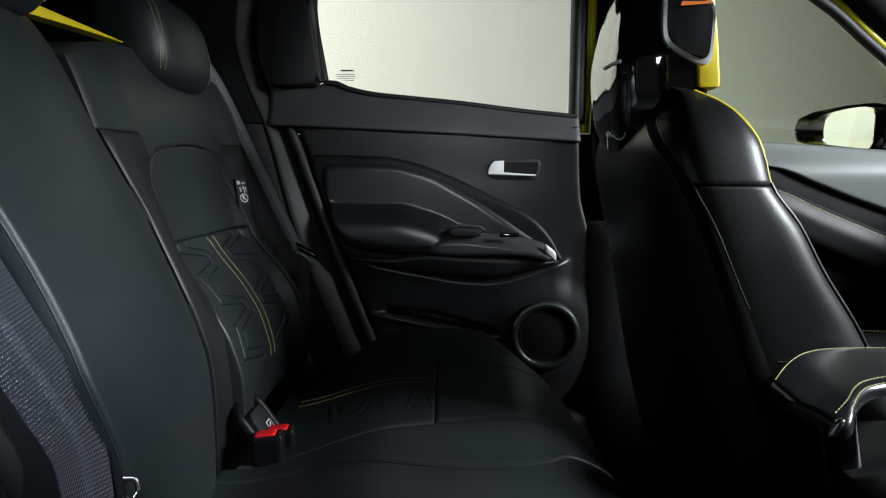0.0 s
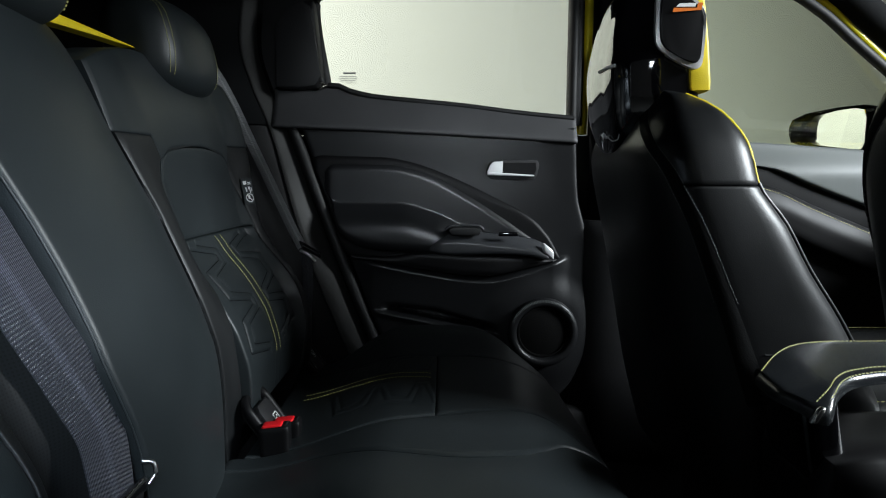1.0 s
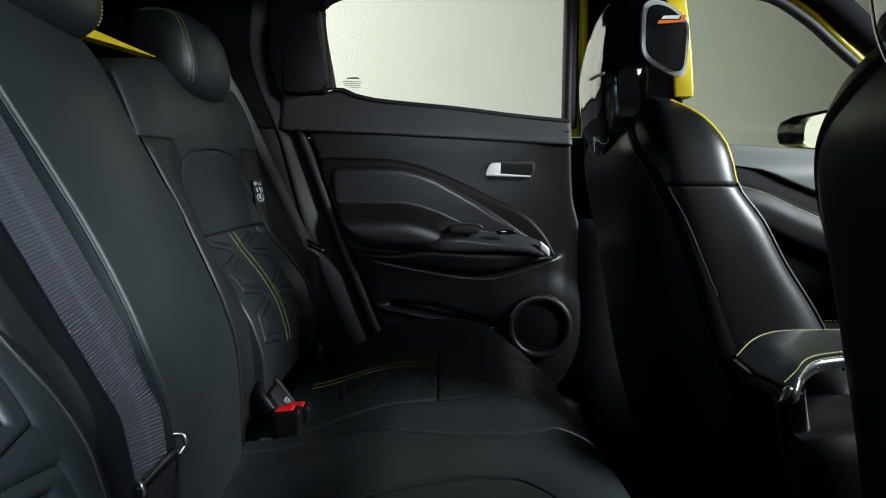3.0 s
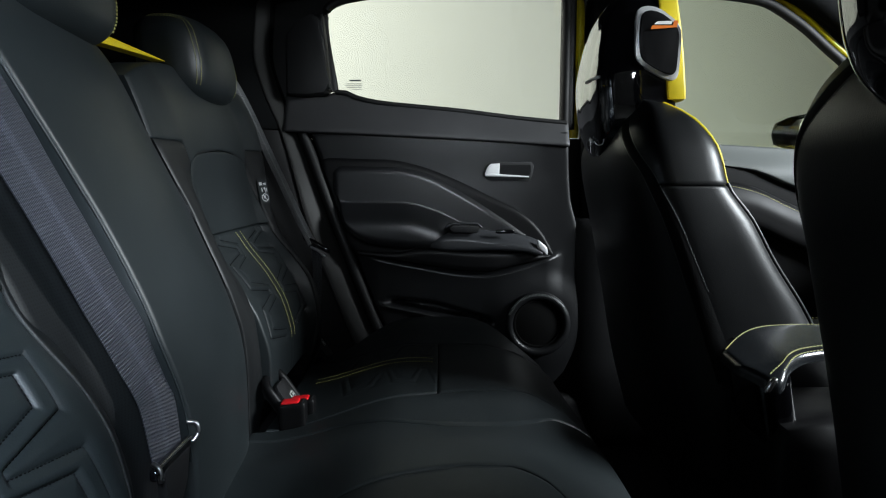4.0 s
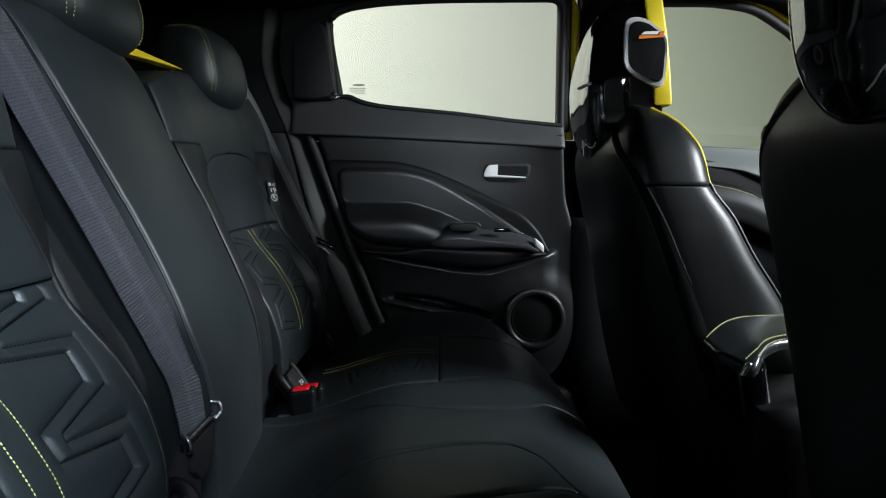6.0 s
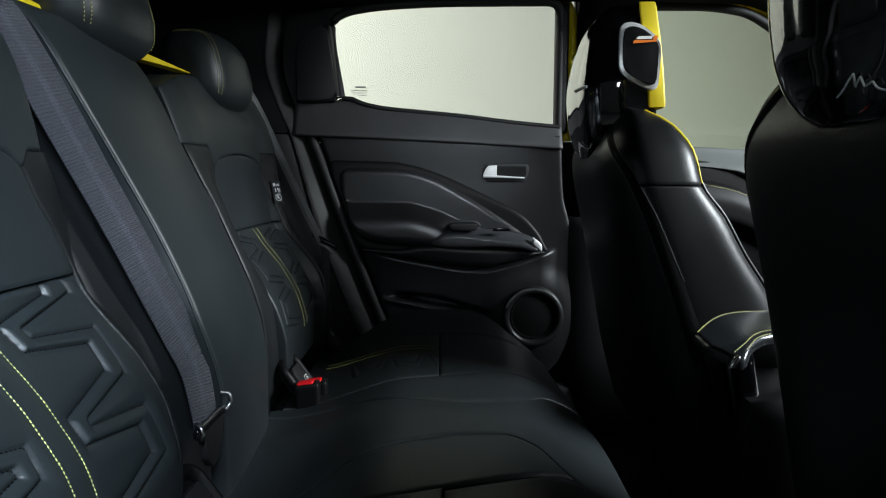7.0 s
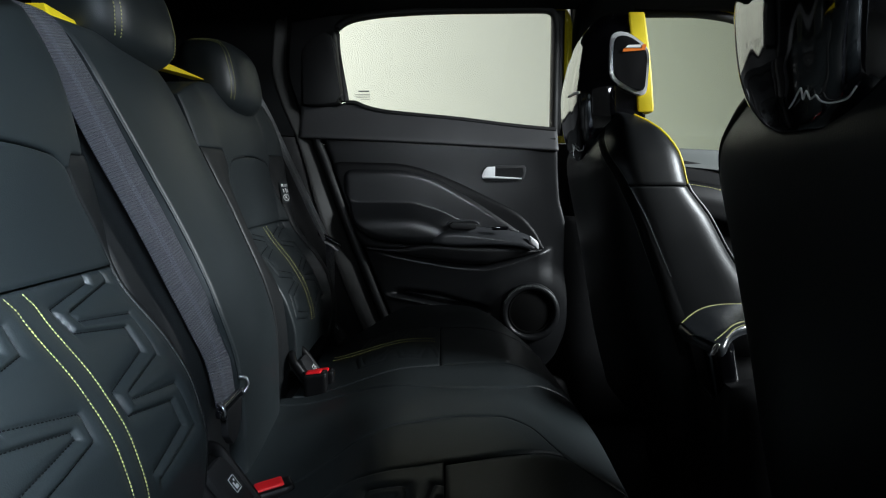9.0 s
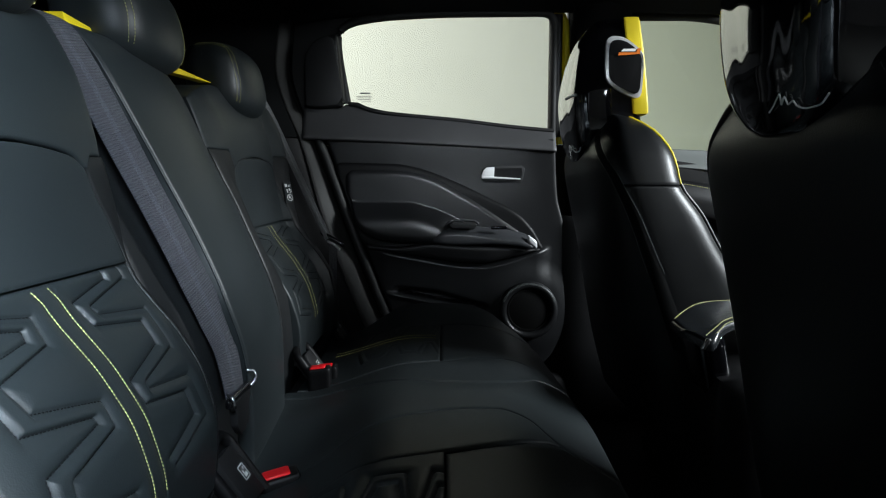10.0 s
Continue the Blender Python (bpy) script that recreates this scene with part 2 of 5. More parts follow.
def loft(rings, caps=True):
    bm = bmesh.new()
    vs = [[bm.verts.new(p) for p in ring] for ring in rings]
    n = len(vs[0])
    for a, b in zip(vs[:-1], vs[1:]):
        for k in range(n):
            bm.faces.new((a[k], a[(k + 1) % n], b[(k + 1) % n], b[k]))
    if caps:
        bm.faces.new(vs[0][::-1])
        bm.faces.new(vs[-1])
    return bm


def resample(points, n):
    p = [Vector(q) for q in points]
    s = [0.0]
    for a, b in zip(p[:-1], p[1:]):
        s.append(s[-1] + (b - a).length)
    fs = [curve([(s[i], p[i][k]) for i in range(len(p))]) for k in range(3)]
    return [Vector([float(f(t)) for f in fs]) for t in np.linspace(0, s[-1], n)]


def tube(points, r, n=8, count=0, squash=1.0):
    pts = resample(points, count) if count else [Vector(p) for p in points]
    rings = []
    for i, p in enumerate(pts):
        d = (pts[min(i + 1, len(pts) - 1)] - pts[max(i - 1, 0)]).normalized()
        side = d.cross(Vector((0, 0, 1))) if abs(d.z) < 0.95 else d.cross(Vector((1, 0, 0)))
        side.normalize()
        up = side.cross(d)
        rr = r(i / (len(pts) - 1)) if callable(r) else r
        rings.append([p + side * rr * math.cos(a) + up * rr * squash * math.sin(a) for a in [2 * math.pi * k / n for k in range(n)]])
    return loft(rings)


def stitch_row(bm, points, pitch=0.006, fill=0.60, r=0.0006, off=Vector((0, 0, 0))):
    """Adds a row of thread stitches, each a slim six-sided spindle, along a path."""
    pts = resample(points, max(8, len(points) * 10))
    total = sum((b - a).length for a, b in zip(pts[:-1], pts[1:]))
    n = max(2, int(total / pitch))
    pts = resample(points, 2 * n + 1)
    for k in range(n):
        a, b = pts[2 * k] + off, pts[2 * k + 1] + off
        b = a + (pts[2 * k + 2] + off - a) * fill
        d = (b - a).normalized()
        side = d.orthogonal().normalized()
        up = d.cross(side)
        mid = (a + b) / 2
        ring = [[bm.verts.new(c + (side * math.cos(w) + up * math.sin(w)) * q) for w in [math.pi * j / 2.5 for j in range(5)]]
                for c, q in ((a, r * 0.5), (mid, r), (b, r * 0.5))]
        for e, f in zip(ring[:-1], ring[1:]):
            for j in range(5):
                bm.faces.new((e[j], e[(j + 1) % 5], f[(j + 1) % 5], f[j]))
        bm.faces.new(ring[0][::-1])
        bm.faces.new(ring[-1])
    return bm


def ribbon(points, across, width, thick=0.0012, count=60):
    """A flat belt along points; across(t) is the direction of its width. UV: u across, v along in metres."""
    pts = resample(points, count)
    bm = bmesh.new()
    uvl = bm.loops.layers.uv.new("UVMap")
    rows, run = [], 0.0
    cross = 6
    for i, p in enumerate(pts):
        t = i / (count - 1)
        if i:
            run += (p - pts[i - 1]).length
        w = Vector(across(t)).normalized()
        d = (pts[min(i + 1, count - 1)] - pts[max(i - 1, 0)]).normalized()
        w = (w - d * w.dot(d)).normalized()
        nrm = d.cross(w)
        top = [(bm.verts.new(p + w * width * (k / cross - 0.5) + nrm * (thick / 2 + 0.0010 * (1 - (2 * k / cross - 1) ** 2))), k / cross, run) for k in range(cross + 1)]
        bot = [(bm.verts.new(p + w * width * (k / cross - 0.5) - nrm * (thick / 2 - 0.0010 * (1 - (2 * k / cross - 1) ** 2))), k / cross, run) for k in range(cross, -1, -1)]
        rows.append(top + bot)
    m = len(rows[0])
    for a, b in zip(rows[:-1], rows[1:]):
        for k in range(m):
            quad = (a[k], a[(k + 1) % m], b[(k + 1) % m], b[k])
            f = bm.faces.new([q[0] for q in quad])
            for l, q in zip(f.loops, quad):
                l[uvl].uv = (q[1], q[2])
    return bm


def prism(outline, place, depth, bevel=0.0, seg=2):
    """A flat plate with the outline (a, b) and a depth: place(a, b, h)."""
    bm = bmesh.new()
    lo = [bm.verts.new(place(a, b, 0)) for a, b in outline]
    hi = [bm.verts.new(place(a, b, depth)) for a, b in outline]
    n = len(lo)
    bm.faces.new(lo[::-1])
    bm.faces.new(hi)
    for k in range(n):
        bm.faces.new((lo[k], lo[(k + 1) % n], hi[(k + 1) % n], hi[k]))
    if bevel:
        bmesh.ops.bevel(bm, geom=list(bm.edges), offset=bevel, segments=seg, affect="EDGES", profile=0.6)
    return bm


def disc(centre, axis, r0, r1, profile, n=48):
    """A turned ring or dish: profile is (radius share 0..1 from r0 to r1, height) along the axis 'y'."""
    bm = bmesh.new()
    rows = []
    for s, h in profile:
        r = r0 + (r1 - r0) * s
        rows.append([bm.verts.new((centre[0] + r * math.cos(w), centre[1] - h, centre[2] + r * math.sin(w))) for w in [2 * math.pi * k / n for k in range(n)]])
    for a, b in zip(rows[:-1], rows[1:]):
        for k in range(n):
            bm.faces.new((a[k], a[(k + 1) % n], b[(k + 1) % n], b[k]))
    return bm


# ---- the studio round the car ----
def plain_box(x0, x1, y0, y1, z0, z1):
    bm = bmesh.new()
    bmesh.ops.create_cube(bm, size=1)
    for v in bm.verts:
        v.co = Vector((x0 + (v.co.x + 0.5) * (x1 - x0), y0 + (v.co.y + 0.5) * (y1 - y0), z0 + (v.co.z + 0.5) * (z1 - z0)))
    return bm


GROUND_Z = -0.32
ground = tagged(part("ground", plain_box(-7, 7, -6, 5.2, GROUND_Z - 0.1, GROUND_Z), STUDIO_FLOOR, smooth=False), "pale grey painted studio floor under the car", "floor", kind="structure")


def cove():
    """The backdrop: a white wall that runs into the floor with a round cove."""
    prof = [(3.6, GROUND_Z + 0.002)] + [(3.8 + 1.0 * math.sin(a), GROUND_Z + 1.0 - 1.0 * math.cos(a)) for a in np.linspace(0, math.pi / 2, 10)] + [(4.8, 4.4)]
    bm = bmesh.new()
    rows = [[bm.verts.new((x, y, z)) for y, z in prof] for x in (-7, 7)]
    back = [[bm.verts.new((x, y, z)) for y, z in ((4.95, 4.4), (4.95, GROUND_Z - 0.08), (3.6, GROUND_Z - 0.08))] for x in (-7, 7)]
    full = [a + b for a, b in zip(rows, back)]
    n = len(full[0])
    for k in range(n):
        bm.faces.new((full[0][k], full[0][(k + 1) % n], full[1][(k + 1) % n], full[1][k]))
    bm.faces.new(full[0][::-1])
    bm.faces.new(full[1])
    return bm


tagged(part("backdrop", cove(), STUDIO_WALL), "white seamless studio backdrop behind the car windows", "backdrop", kind="structure")
for nm, dims in (("wall_west", (-7.1, -7, -6, 5, GROUND_Z, 4.5)), ("wall_east", (7, 7.1, -6, 5, GROUND_Z, 4.5)), ("wall_south", (-7, 7, -6.1, -6, GROUND_Z, 4.5)), ("ceiling", (-7, 7, -6, 5, 4.5, 4.6))):
    tagged(part(nm, plain_box(*dims), STUDIO_DARK, smooth=False), "dark plain studio wall" if nm != "ceiling" else "dark plain studio ceiling", "wall" if nm != "ceiling" else "ceiling", kind="structure")

# ---- car shell ----
YD = 1.35  # the inner face of the far doors


def on_door(a, b, h):
    return (a, YD - h, b)


def on_door_swapped(a, b, h):
    return (b, YD - h, a)


floor_pan = tagged(part("floor", plain_box(-0.50, 1.55, -0.22, 1.42, -0.03, 0.02), CARPET, smooth=False), "black carpeted car floor", "floor", kind="structure")


def roof_z(x, y):
    return 1.235 - 0.085 * np.abs((y - 0.575) / 0.80) ** 3.2 - 0.05 * np.clip((np.abs(x - 0.2) - 0.4) / 0.9, 0, 1) ** 2


headliner = patch(-1.0, 0.80, const(-0.225), const(1.375), lambda a, b: -roof_z(a, b), lambda a, b, h: (a, b, -h), 24, 40, roll=0, skirt=0.03)
tagged(part("headliner", headliner, HEADLINER), "black fabric headliner under the car roof", "headliner", kind="structure")
roof_skin = patch(-1.05, 0.85, const(-0.25), const(1.40), lambda a, b: roof_z(a, b) + 0.045, lambda a, b, h: (a, b, h), 16, 24, roll=0.01, skirt=0.012)
tagged(part("roof", roof_skin, YELLOW), "yellow painted car roof panel", "roof", kind="structure")

# far roof rail: the dark trim between window top and headliner
rail = tube([(-0.95, 1.385, 1.02), (-0.60, 1.385, 1.12), (-0.30, 1.380, 1.172), (0.0, 1.378, 1.186), (0.35, 1.378, 1.190), (0.62, 1.38, 1.182), (0.76, 1.385, 1.180), (0.86, 1.39, 1.155), (1.0, 1.40, 1.060), (1.35, 1.42, 0.79)], 0.034, 12, 60)
tagged(part("roof_rail_trim", rail, HEADLINER), "black roof rail trim above the side windows", "trim", kind="structure")
rail2 = tube([(-0.95, -0.24, 1.02), (-0.60, -0.24, 1.12), (-0.30, -0.235, 1.172), (0.35, -0.235, 1.190), (0.80, -0.24, 1.155), (1.35, -0.27, 0.80)], 0.036, 12, 40)
tagged(part("roof_rail_trim", rail2, HEADLINER), "black roof rail trim above the open doors", "trim", kind="structure")

# ---- far rear door ----
door = thing("door_1", (0.0, 1.40, 0.10), "black plastic rear car door with padded insert and speaker", "car door", kind="structure")
sill_line = curve([(-0.40, 0.905), (-0.33, 0.899), (-0.292, 0.897), (-0.270, 0.908), (-0.250, 0.911), (-0.214, 0.897), (-0.163, 0.885), (-0.06, 0.874), (0.033, 0.865), (0.178, 0.847), (0.31, 0.834)])
ridge_line = curve([(-0.40, 0.813), (-0.318, 0.81), (0.032, 0.793), (0.278, 0.778), (0.31, 0.776)])
left_edge = curve([(0.16, -0.06), (0.26, -0.118), (0.345, -0.155), (0.46, -0.198), (0.588, -0.245), (0.70, -0.284), (0.812, -0.322)])
right_edge = curve([(0.16, 0.26), (0.22, 0.31), (0.327, 0.340), (0.50, 0.338), (0.578, 0.330), (0.655, 0.312), (0.812, 0.302)])
lip_line = curve([(-0.20, 0.520), (-0.126, 0.502), (-0.049, 0.487), (0.06, 0.470), (0.106, 0.468), (0.18, 0.484), (0.268, 0.513), (0.34, 0.53)])
pocket_line = curve([(-0.17, 0.392), (-0.10, 0.378), (0.005, 0.356), (0.122, 0.336), (0.2, 0.33)])
SPK = (0.233, 0.340)


def door_height(z, x):
    h = 0.004 * smoothstep(0.70, 0.80, z)
    d = lip_line(x) - z
    inside = smoothstep(-0.22, -0.16, x) * (1 - smoothstep(0.25, 0.30, x))
    h = h + 0.022 * smoothstep(-0.004, 0.012, d) * np.exp(-np.clip(d, 0, 1) / 0.07) * inside
    r = np.hypot(x - SPK[0], z - SPK[1])
    h = h + 0.011 * (1 - smoothstep(0.080, 0.150, r))
    h = h - 0.026 * (1 - smoothstep(0.066, 0.078, r))
    over = z - pocket_line(x)
    hole = smoothstep(0.0, 0.008, over) * (1 - smoothstep(0.016, 0.036, over + 0.10 * np.abs(x + 0.02))) * smoothstep(-0.15, -0.10, x) * (1 - smoothstep(0.08, 0.13, x))
    h = h - 0.045 * hole
    h = h + 0.006 * np.exp(-((over + 0.006) / 0.006) ** 2) * smoothstep(-0.18, -0.14, x) * (1 - smoothstep(0.10, 0.14, x))
    return h


inner = patch(0.16, 0.812, left_edge, right_edge, door_height, on_door_swapped, 220, 150, roll=0.004, width=0.012, skirt=0.05)
part("inner_panel", inner, PLASTIC, door)
upper = patch(-0.385, 0.305, lambda a: ridge_line(a) + 0.0, sill_line, lambda a, b: 0.016 - 0.007 * smoothstep(-0.05, 0.31, a) - 0.030 * smoothstep(0, 1, (b - ridge_line(a)) / 0.10) + 0.006 * np.exp(-((b - ridge_line(a)) / 0.02) ** 2), on_door, 70, 20, roll=0.005, width=0.010, skirt=0.05)
part("upper_panel", upper, TRIM_SOFT, door, "dark grey upper door trim")

# the black moulded surround of the insert, and the padded insert in it
sur_hi = curve([(-0.300, 0.745), (-0.280, 0.752), (-0.138, 0.749), (-0.077, 0.738), (0.014, 0.705), (0.121, 0.654), (0.198, 0.613), (0.244, 0.566), (0.270, 0.520), (0.276, 0.508)])
sur_lo = curve([(-0.300, 0.735), (-0.262, 0.62), (-0.235, 0.535), (-0.211, 0.515), (-0.126, 0.502), (-0.049, 0.487), (0.06, 0.470), (0.106, 0.469), (0.18, 0.482), (0.262, 0.504), (0.276, 0.506)])
surround = patch(-0.300, 0.276, sur_lo, sur_hi, lambda a, b: 0.006 + 0.0 * a, on_door, 70, 26, roll=0.008, width=0.016, skirt=0.012)
part("insert_surround", surround, SURROUND, door, "dark moulded surround of the door insert")
pad_hi = curve([(-0.276, 0.690), (-0.268, 0.722), (-0.250, 0.734), (-0.123, 0.732), (-0.047, 0.716), (0.044, 0.670), (0.136, 0.612), (0.208, 0.562)])
pad_lo = curve([(-0.276, 0.680), (-0.255, 0.63), (-0.236, 0.580), (-0.210, 0.556), (-0.172, 0.541), (-0.10, 0.533), (-0.03, 0.530), (0.10, 0.530), (0.208, 0.556)])
crease = curve([(-0.28, 0.640), (-0.10, 0.638), (-0.02, 0.618), (0.06, 0.585), (0.21, 0.56)])


def pad_height(x, z):
    d = z - crease(x)
    u = np.clip(-d / 0.075, 0, 1)
    return 0.011 + 0.038 * (1 - (1 - u) ** 2.5) * (1 - smoothstep(-0.02, 0.10, x))


pad = patch(-0.276, 0.208, pad_lo, pad_hi, pad_height, on_door, 90, 54, roll=0.013, width=0.022, skirt=0.02)
part("padded_insert", pad, PAD, door, "black soft padded door insert")

arm_hi = curve([(-0.060, 0.545), (-0.037, 0.564), (-0.005, 0.577), (0.03, 0.580), (0.10, 0.573), (0.20, 0.560), (0.232, 0.548), (0.252, 0.528)])
arm_lo = curve([(-0.060, 0.540), (-0.037, 0.534), (0.02, 0.527), (0.06, 0.527), (0.12, 0.528), (0.19, 0.524), (0.235, 0.515), (0.252, 0.522)])
armrest = patch(-0.060, 0.252, arm_lo, arm_hi, lambda a, b: 0.030 + 0.026 * smoothstep(0.0, 1.0, (arm_hi(a) - b) / 0.026) - 0.016 * smoothstep(0.0, -0.06, a), on_door, 60, 18, roll=0.008, width=0.010, skirt=0.045)
arm = part("armrest", armrest, SATIN, door, "satin black door armrest with pull cup")
low_hi = curve([(-0.215, 0.524), (-0.13, 0.518), (-0.04, 0.530), (0.06, 0.524), (0.18, 0.520), (0.262, 0.512)])
low_lo = curve([(-0.215, 0.514), (-0.126, 0.503), (-0.049, 0.489), (0.06, 0.474), (0.106, 0.473), (0.18, 0.488), (0.262, 0.508)])
part("armrest_base", patch(-0.215, 0.262, low_lo, low_hi, lambda a, b: 0.030 + 0.02 * np.clip((b - low_lo(a)) / 0.05, 0, 1), on_door, 50, 10, roll=0.014, width=0.014, skirt=0.028), PLASTIC_DARK, door)
part("pull_cup", prism([(0.012, 0.583), (0.022, 0.590), (0.078, 0.589), (0.086, 0.583), (0.080, 0.571), (0.020, 0.572)], lambda a, b, h: (a, YD - 0.060 + h, b), 0.03, 0.003), PLASTIC_DARK, arm, "black pull cup")
part("cup_lip", tube([(0.004, YD - 0.056, 0.584), (0.014, YD - 0.058, 0.592), (0.050, YD - 0.058, 0.594), (0.080, YD - 0.058, 0.592), (0.090, YD - 0.056, 0.584)], 0.0028, 8, 16), SATIN, arm)
part("window_switch", rbox((0.145, YD - 0.057, 0.574), (0.022, 0.004, 0.005), 0.003, 3), GLOSS, arm, "small black window switch")
# silver on the armrest's rounded end stands in for the highlight there
part("armrest_glint", rbox((0.236, YD - 0.051, 0.535), (0.013, 0.006, 0.011), 0.0055, 4, bend=lambda p: (p.x, p.y, p.z - 0.8 * p.x)), SILVER, arm, "silver rounded armrest end cap standing in for a highlight")

# inner door handle
bez = [(0.098, 0.713), (0.103, 0.730), (0.113, 0.739), (0.214, 0.739), (0.220, 0.730), (0.215, 0.705), (0.207, 0.694), (0.112, 0.695), (0.102, 0.702)]
bezel = part("handle_bezel", prism(bez, on_door, 0.006, 0.002), PLASTIC_DARK, door, "dark recessed handle bezel")
cup = [(0.112, 0.712), (0.116, 0.733), (0.211, 0.733), (0.213, 0.716), (0.206, 0.704), (0.116, 0.705)]
part("handle_cup", prism(cup, lambda a, b, h: (a, YD - 0.0063 - h, b), 0.0008), SURROUND, bezel)
part("handle_lever", loft([[(0.101 + t * 0.106, YD - 0.012 - 0.004 * math.sin(math.pi * t) + 0.0025 * math.cos(w), 0.7085 - 0.005 * t + (0.0040 - 0.0022 * t) * math.sin(w)) for w in [2 * math.pi * k / 10 for k in range(10)]] for t in np.linspace(0, 1, 14)]), HANDLE, door, "satin silver inner door handle lever")
part("handle_finger_plate", prism([(0.100, 0.712), (0.106, 0.727), (0.114, 0.735), (0.136, 0.736), (0.135, 0.709), (0.104, 0.707)], lambda a, b, h: (a, YD - 0.0085 - h, b), 0.006, 0.002), HANDLE, door, "satin silver handle plate")

# loudspeaker
spk = (SPK[0], YD - 0.024, SPK[1])
speaker = part("speaker_ring", disc(spk, "y", 0.060, 0.082, [(0.0, -0.012), (0.1, 0.002), (0.35, 0.007), (0.7, 0.007), (0.95, 0.003), (1.0, -0.006)]), PLASTIC, door, "dark satin speaker trim ring")
part("speaker_grille", disc((spk[0], spk[1] + 0.006, spk[2]), "y", 0.0, 0.070, [(0.001, 0.004), (0.3, 0.004), (0.6, 0.002), (0.78, 0.0), (0.80, 0.004), (0.85, 0.004), (0.87, 0.0), (1.0, -0.003)]), GRILLE, speaker)
rib = bmesh.new()
for k in range(52):
    w = math.pi * (0.12 + 0.76 * k / 51)
    c, s = math.cos(w), math.sin(w)
    d0, d1, tx = 0.073, 0.079, 0.0007
    q = [rib.verts.new((spk[0] + r * c - sg * tx * s, spk[1] - 0.0085, spk[2] + r * s + sg * tx * c)) for r, sg in ((d0, -1), (d1, -1), (d1, 1), (d0, 1))]
    rib.faces.new(q)
part("ring_ribs", rib, PLASTIC_GREY, speaker, "fine ribs on the speaker ring")

# rear quarter block, window frame and pane
blk = [(-0.372, 0.900), (-0.370, 1.035), (-0.345, 1.068), (-0.310, 1.084), (-0.292, 1.074), (-0.270, 0.925), (-0.284, 0.903), (-0.32, 0.898)]
part("quarter_block", prism(blk, lambda a, b, h: (a, 1.40 - h, b), 0.075, 0.006), PLASTIC_DARK, door, "black quarter panel behind the rear window")
part("frame_edge", patch(0.912, 1.085, lambda z: -0.298 + 0.10 * (z - 1.0) * -1 + 0 * z, lambda z: -0.278 + 0.10 * (z - 1.0) * -1 + 0 * z, lambda a, b: 0.018 + 0 * a, on_door_swapped, 12, 6, roll=0.006, width=0.006, skirt=0.04), PLASTIC, door, "dark edge strip of the window frame")
WIN = [(-0.268, 0.912), (-0.290, 1.081), (-0.279, 1.110), (-0.231, 1.131), (-0.124, 1.144), (0.033, 1.150), (0.268, 1.151), (0.290, 1.143), (0.299, 1.120), (0.299, 0.828), (0.178, 0.842), (0.033, 0.860), (-0.163, 0.880), (-0.214, 0.893)]
ring = [(a, 1.378, b) for a, b in WIN]
part("window_seal", tube(ring[:10], 0.011, 10, 80), RUBBER, door, "black rubber window seal")
pane = part("window_pane", prism([(a, b if b > 0.95 else b - 0.04) for a, b in WIN], lambda a, b, h: (a, 1.384 + 0.33 * (1.15 - b) - h, b), 0.004), GLASS, door, "clear rear side window glass", smooth=False)
pane.visible_shadow = False
seal_hi = [(x, 1.362, float(sill_line(x)) - 0.001) for x in np.linspace(-0.262, 0.30, 24)]
part("sill_seal", tube(seal_hi, 0.006, 8), RUBBER, door, "black rubber sill seal")
part("corner_fillet", prism([(-0.31, 1.09), (-0.31, 1.21), (-0.12, 1.21), (-0.12, 1.146), (-0.20, 1.140), (-0.245, 1.128), (-0.275, 1.112), (-0.288, 1.09)], lambda a, b, h: (a, 1.398 - h, b), 0.012), RUBBER, door, smooth=False)
# sticker on the glass: bars for its small print
bars = bmesh.new()
for x, z, w, h in [(-0.226, 0.949, 0.030, 0.0040), (-0.230, 0.941, 0.044, 0.0016), (-0.230, 0.9365, 0.044, 0.0016), (-0.230, 0.932, 0.038, 0.0016), (-0.222, 0.9275, 0.026, 0.0012)]:
    q = [bars.verts.new((x + sx * w / 2, 1.378 + 0.33 * (1.15 - z), z + sz * h / 2)) for sx, sz in ((-1, -1), (1, -1), (1, 1), (-1, 1))]
    bars.faces.new(q)
part("glass_marking", bars, GREY_PRINT, pane, "small grey printed bars on glass", smooth=False)
part("door_skin", patch(-0.34, 0.33, const(0.02), const(0.83), lambda a, b: -0.10 - 0.04 * np.sin((b - 0.02) / 0.81 * math.pi), on_door, 10, 14, roll=0.0, skirt=0.01), YELLOW, door, "yellow painted outer door skin")

# door seal down the slanting rear edge and along the front edge
part("rear_seal", tube([(float(left_edge(z)) - 0.020, 1.352, z) for z in np.linspace(0.14, 0.812, 14)] + [(-0.345, 1.356, 0.845), (-0.352, 1.370, 0.87)], 0.013, 8, 70), RUBBER, door, "black rubber door seal")

# yellow body edge between the doors and the dark frames round it
tagged(part("body_edge", tube([(0.20, 1.40, 1.172), (0.285, 1.40, 1.170), (0.318, 1.402, 1.155), (0.336, 1.404, 1.12), (0.337, 1.404, 1.05), (0.333, 1.402, 0.95), (0.326, 1.40, 0.80)], 0.0115, 10, 40), YELLOW), "yellow painted body edge beside the pillar", "trim", kind="structure")
part("front_frame", patch(0.82, 1.150, const(0.292), const(0.324), lambda a, b: -0.03 + 0 * a, on_door_swapped, 10, 4, roll=0.006, width=0.008, skirt=0.03), PLASTIC_DARK, door)

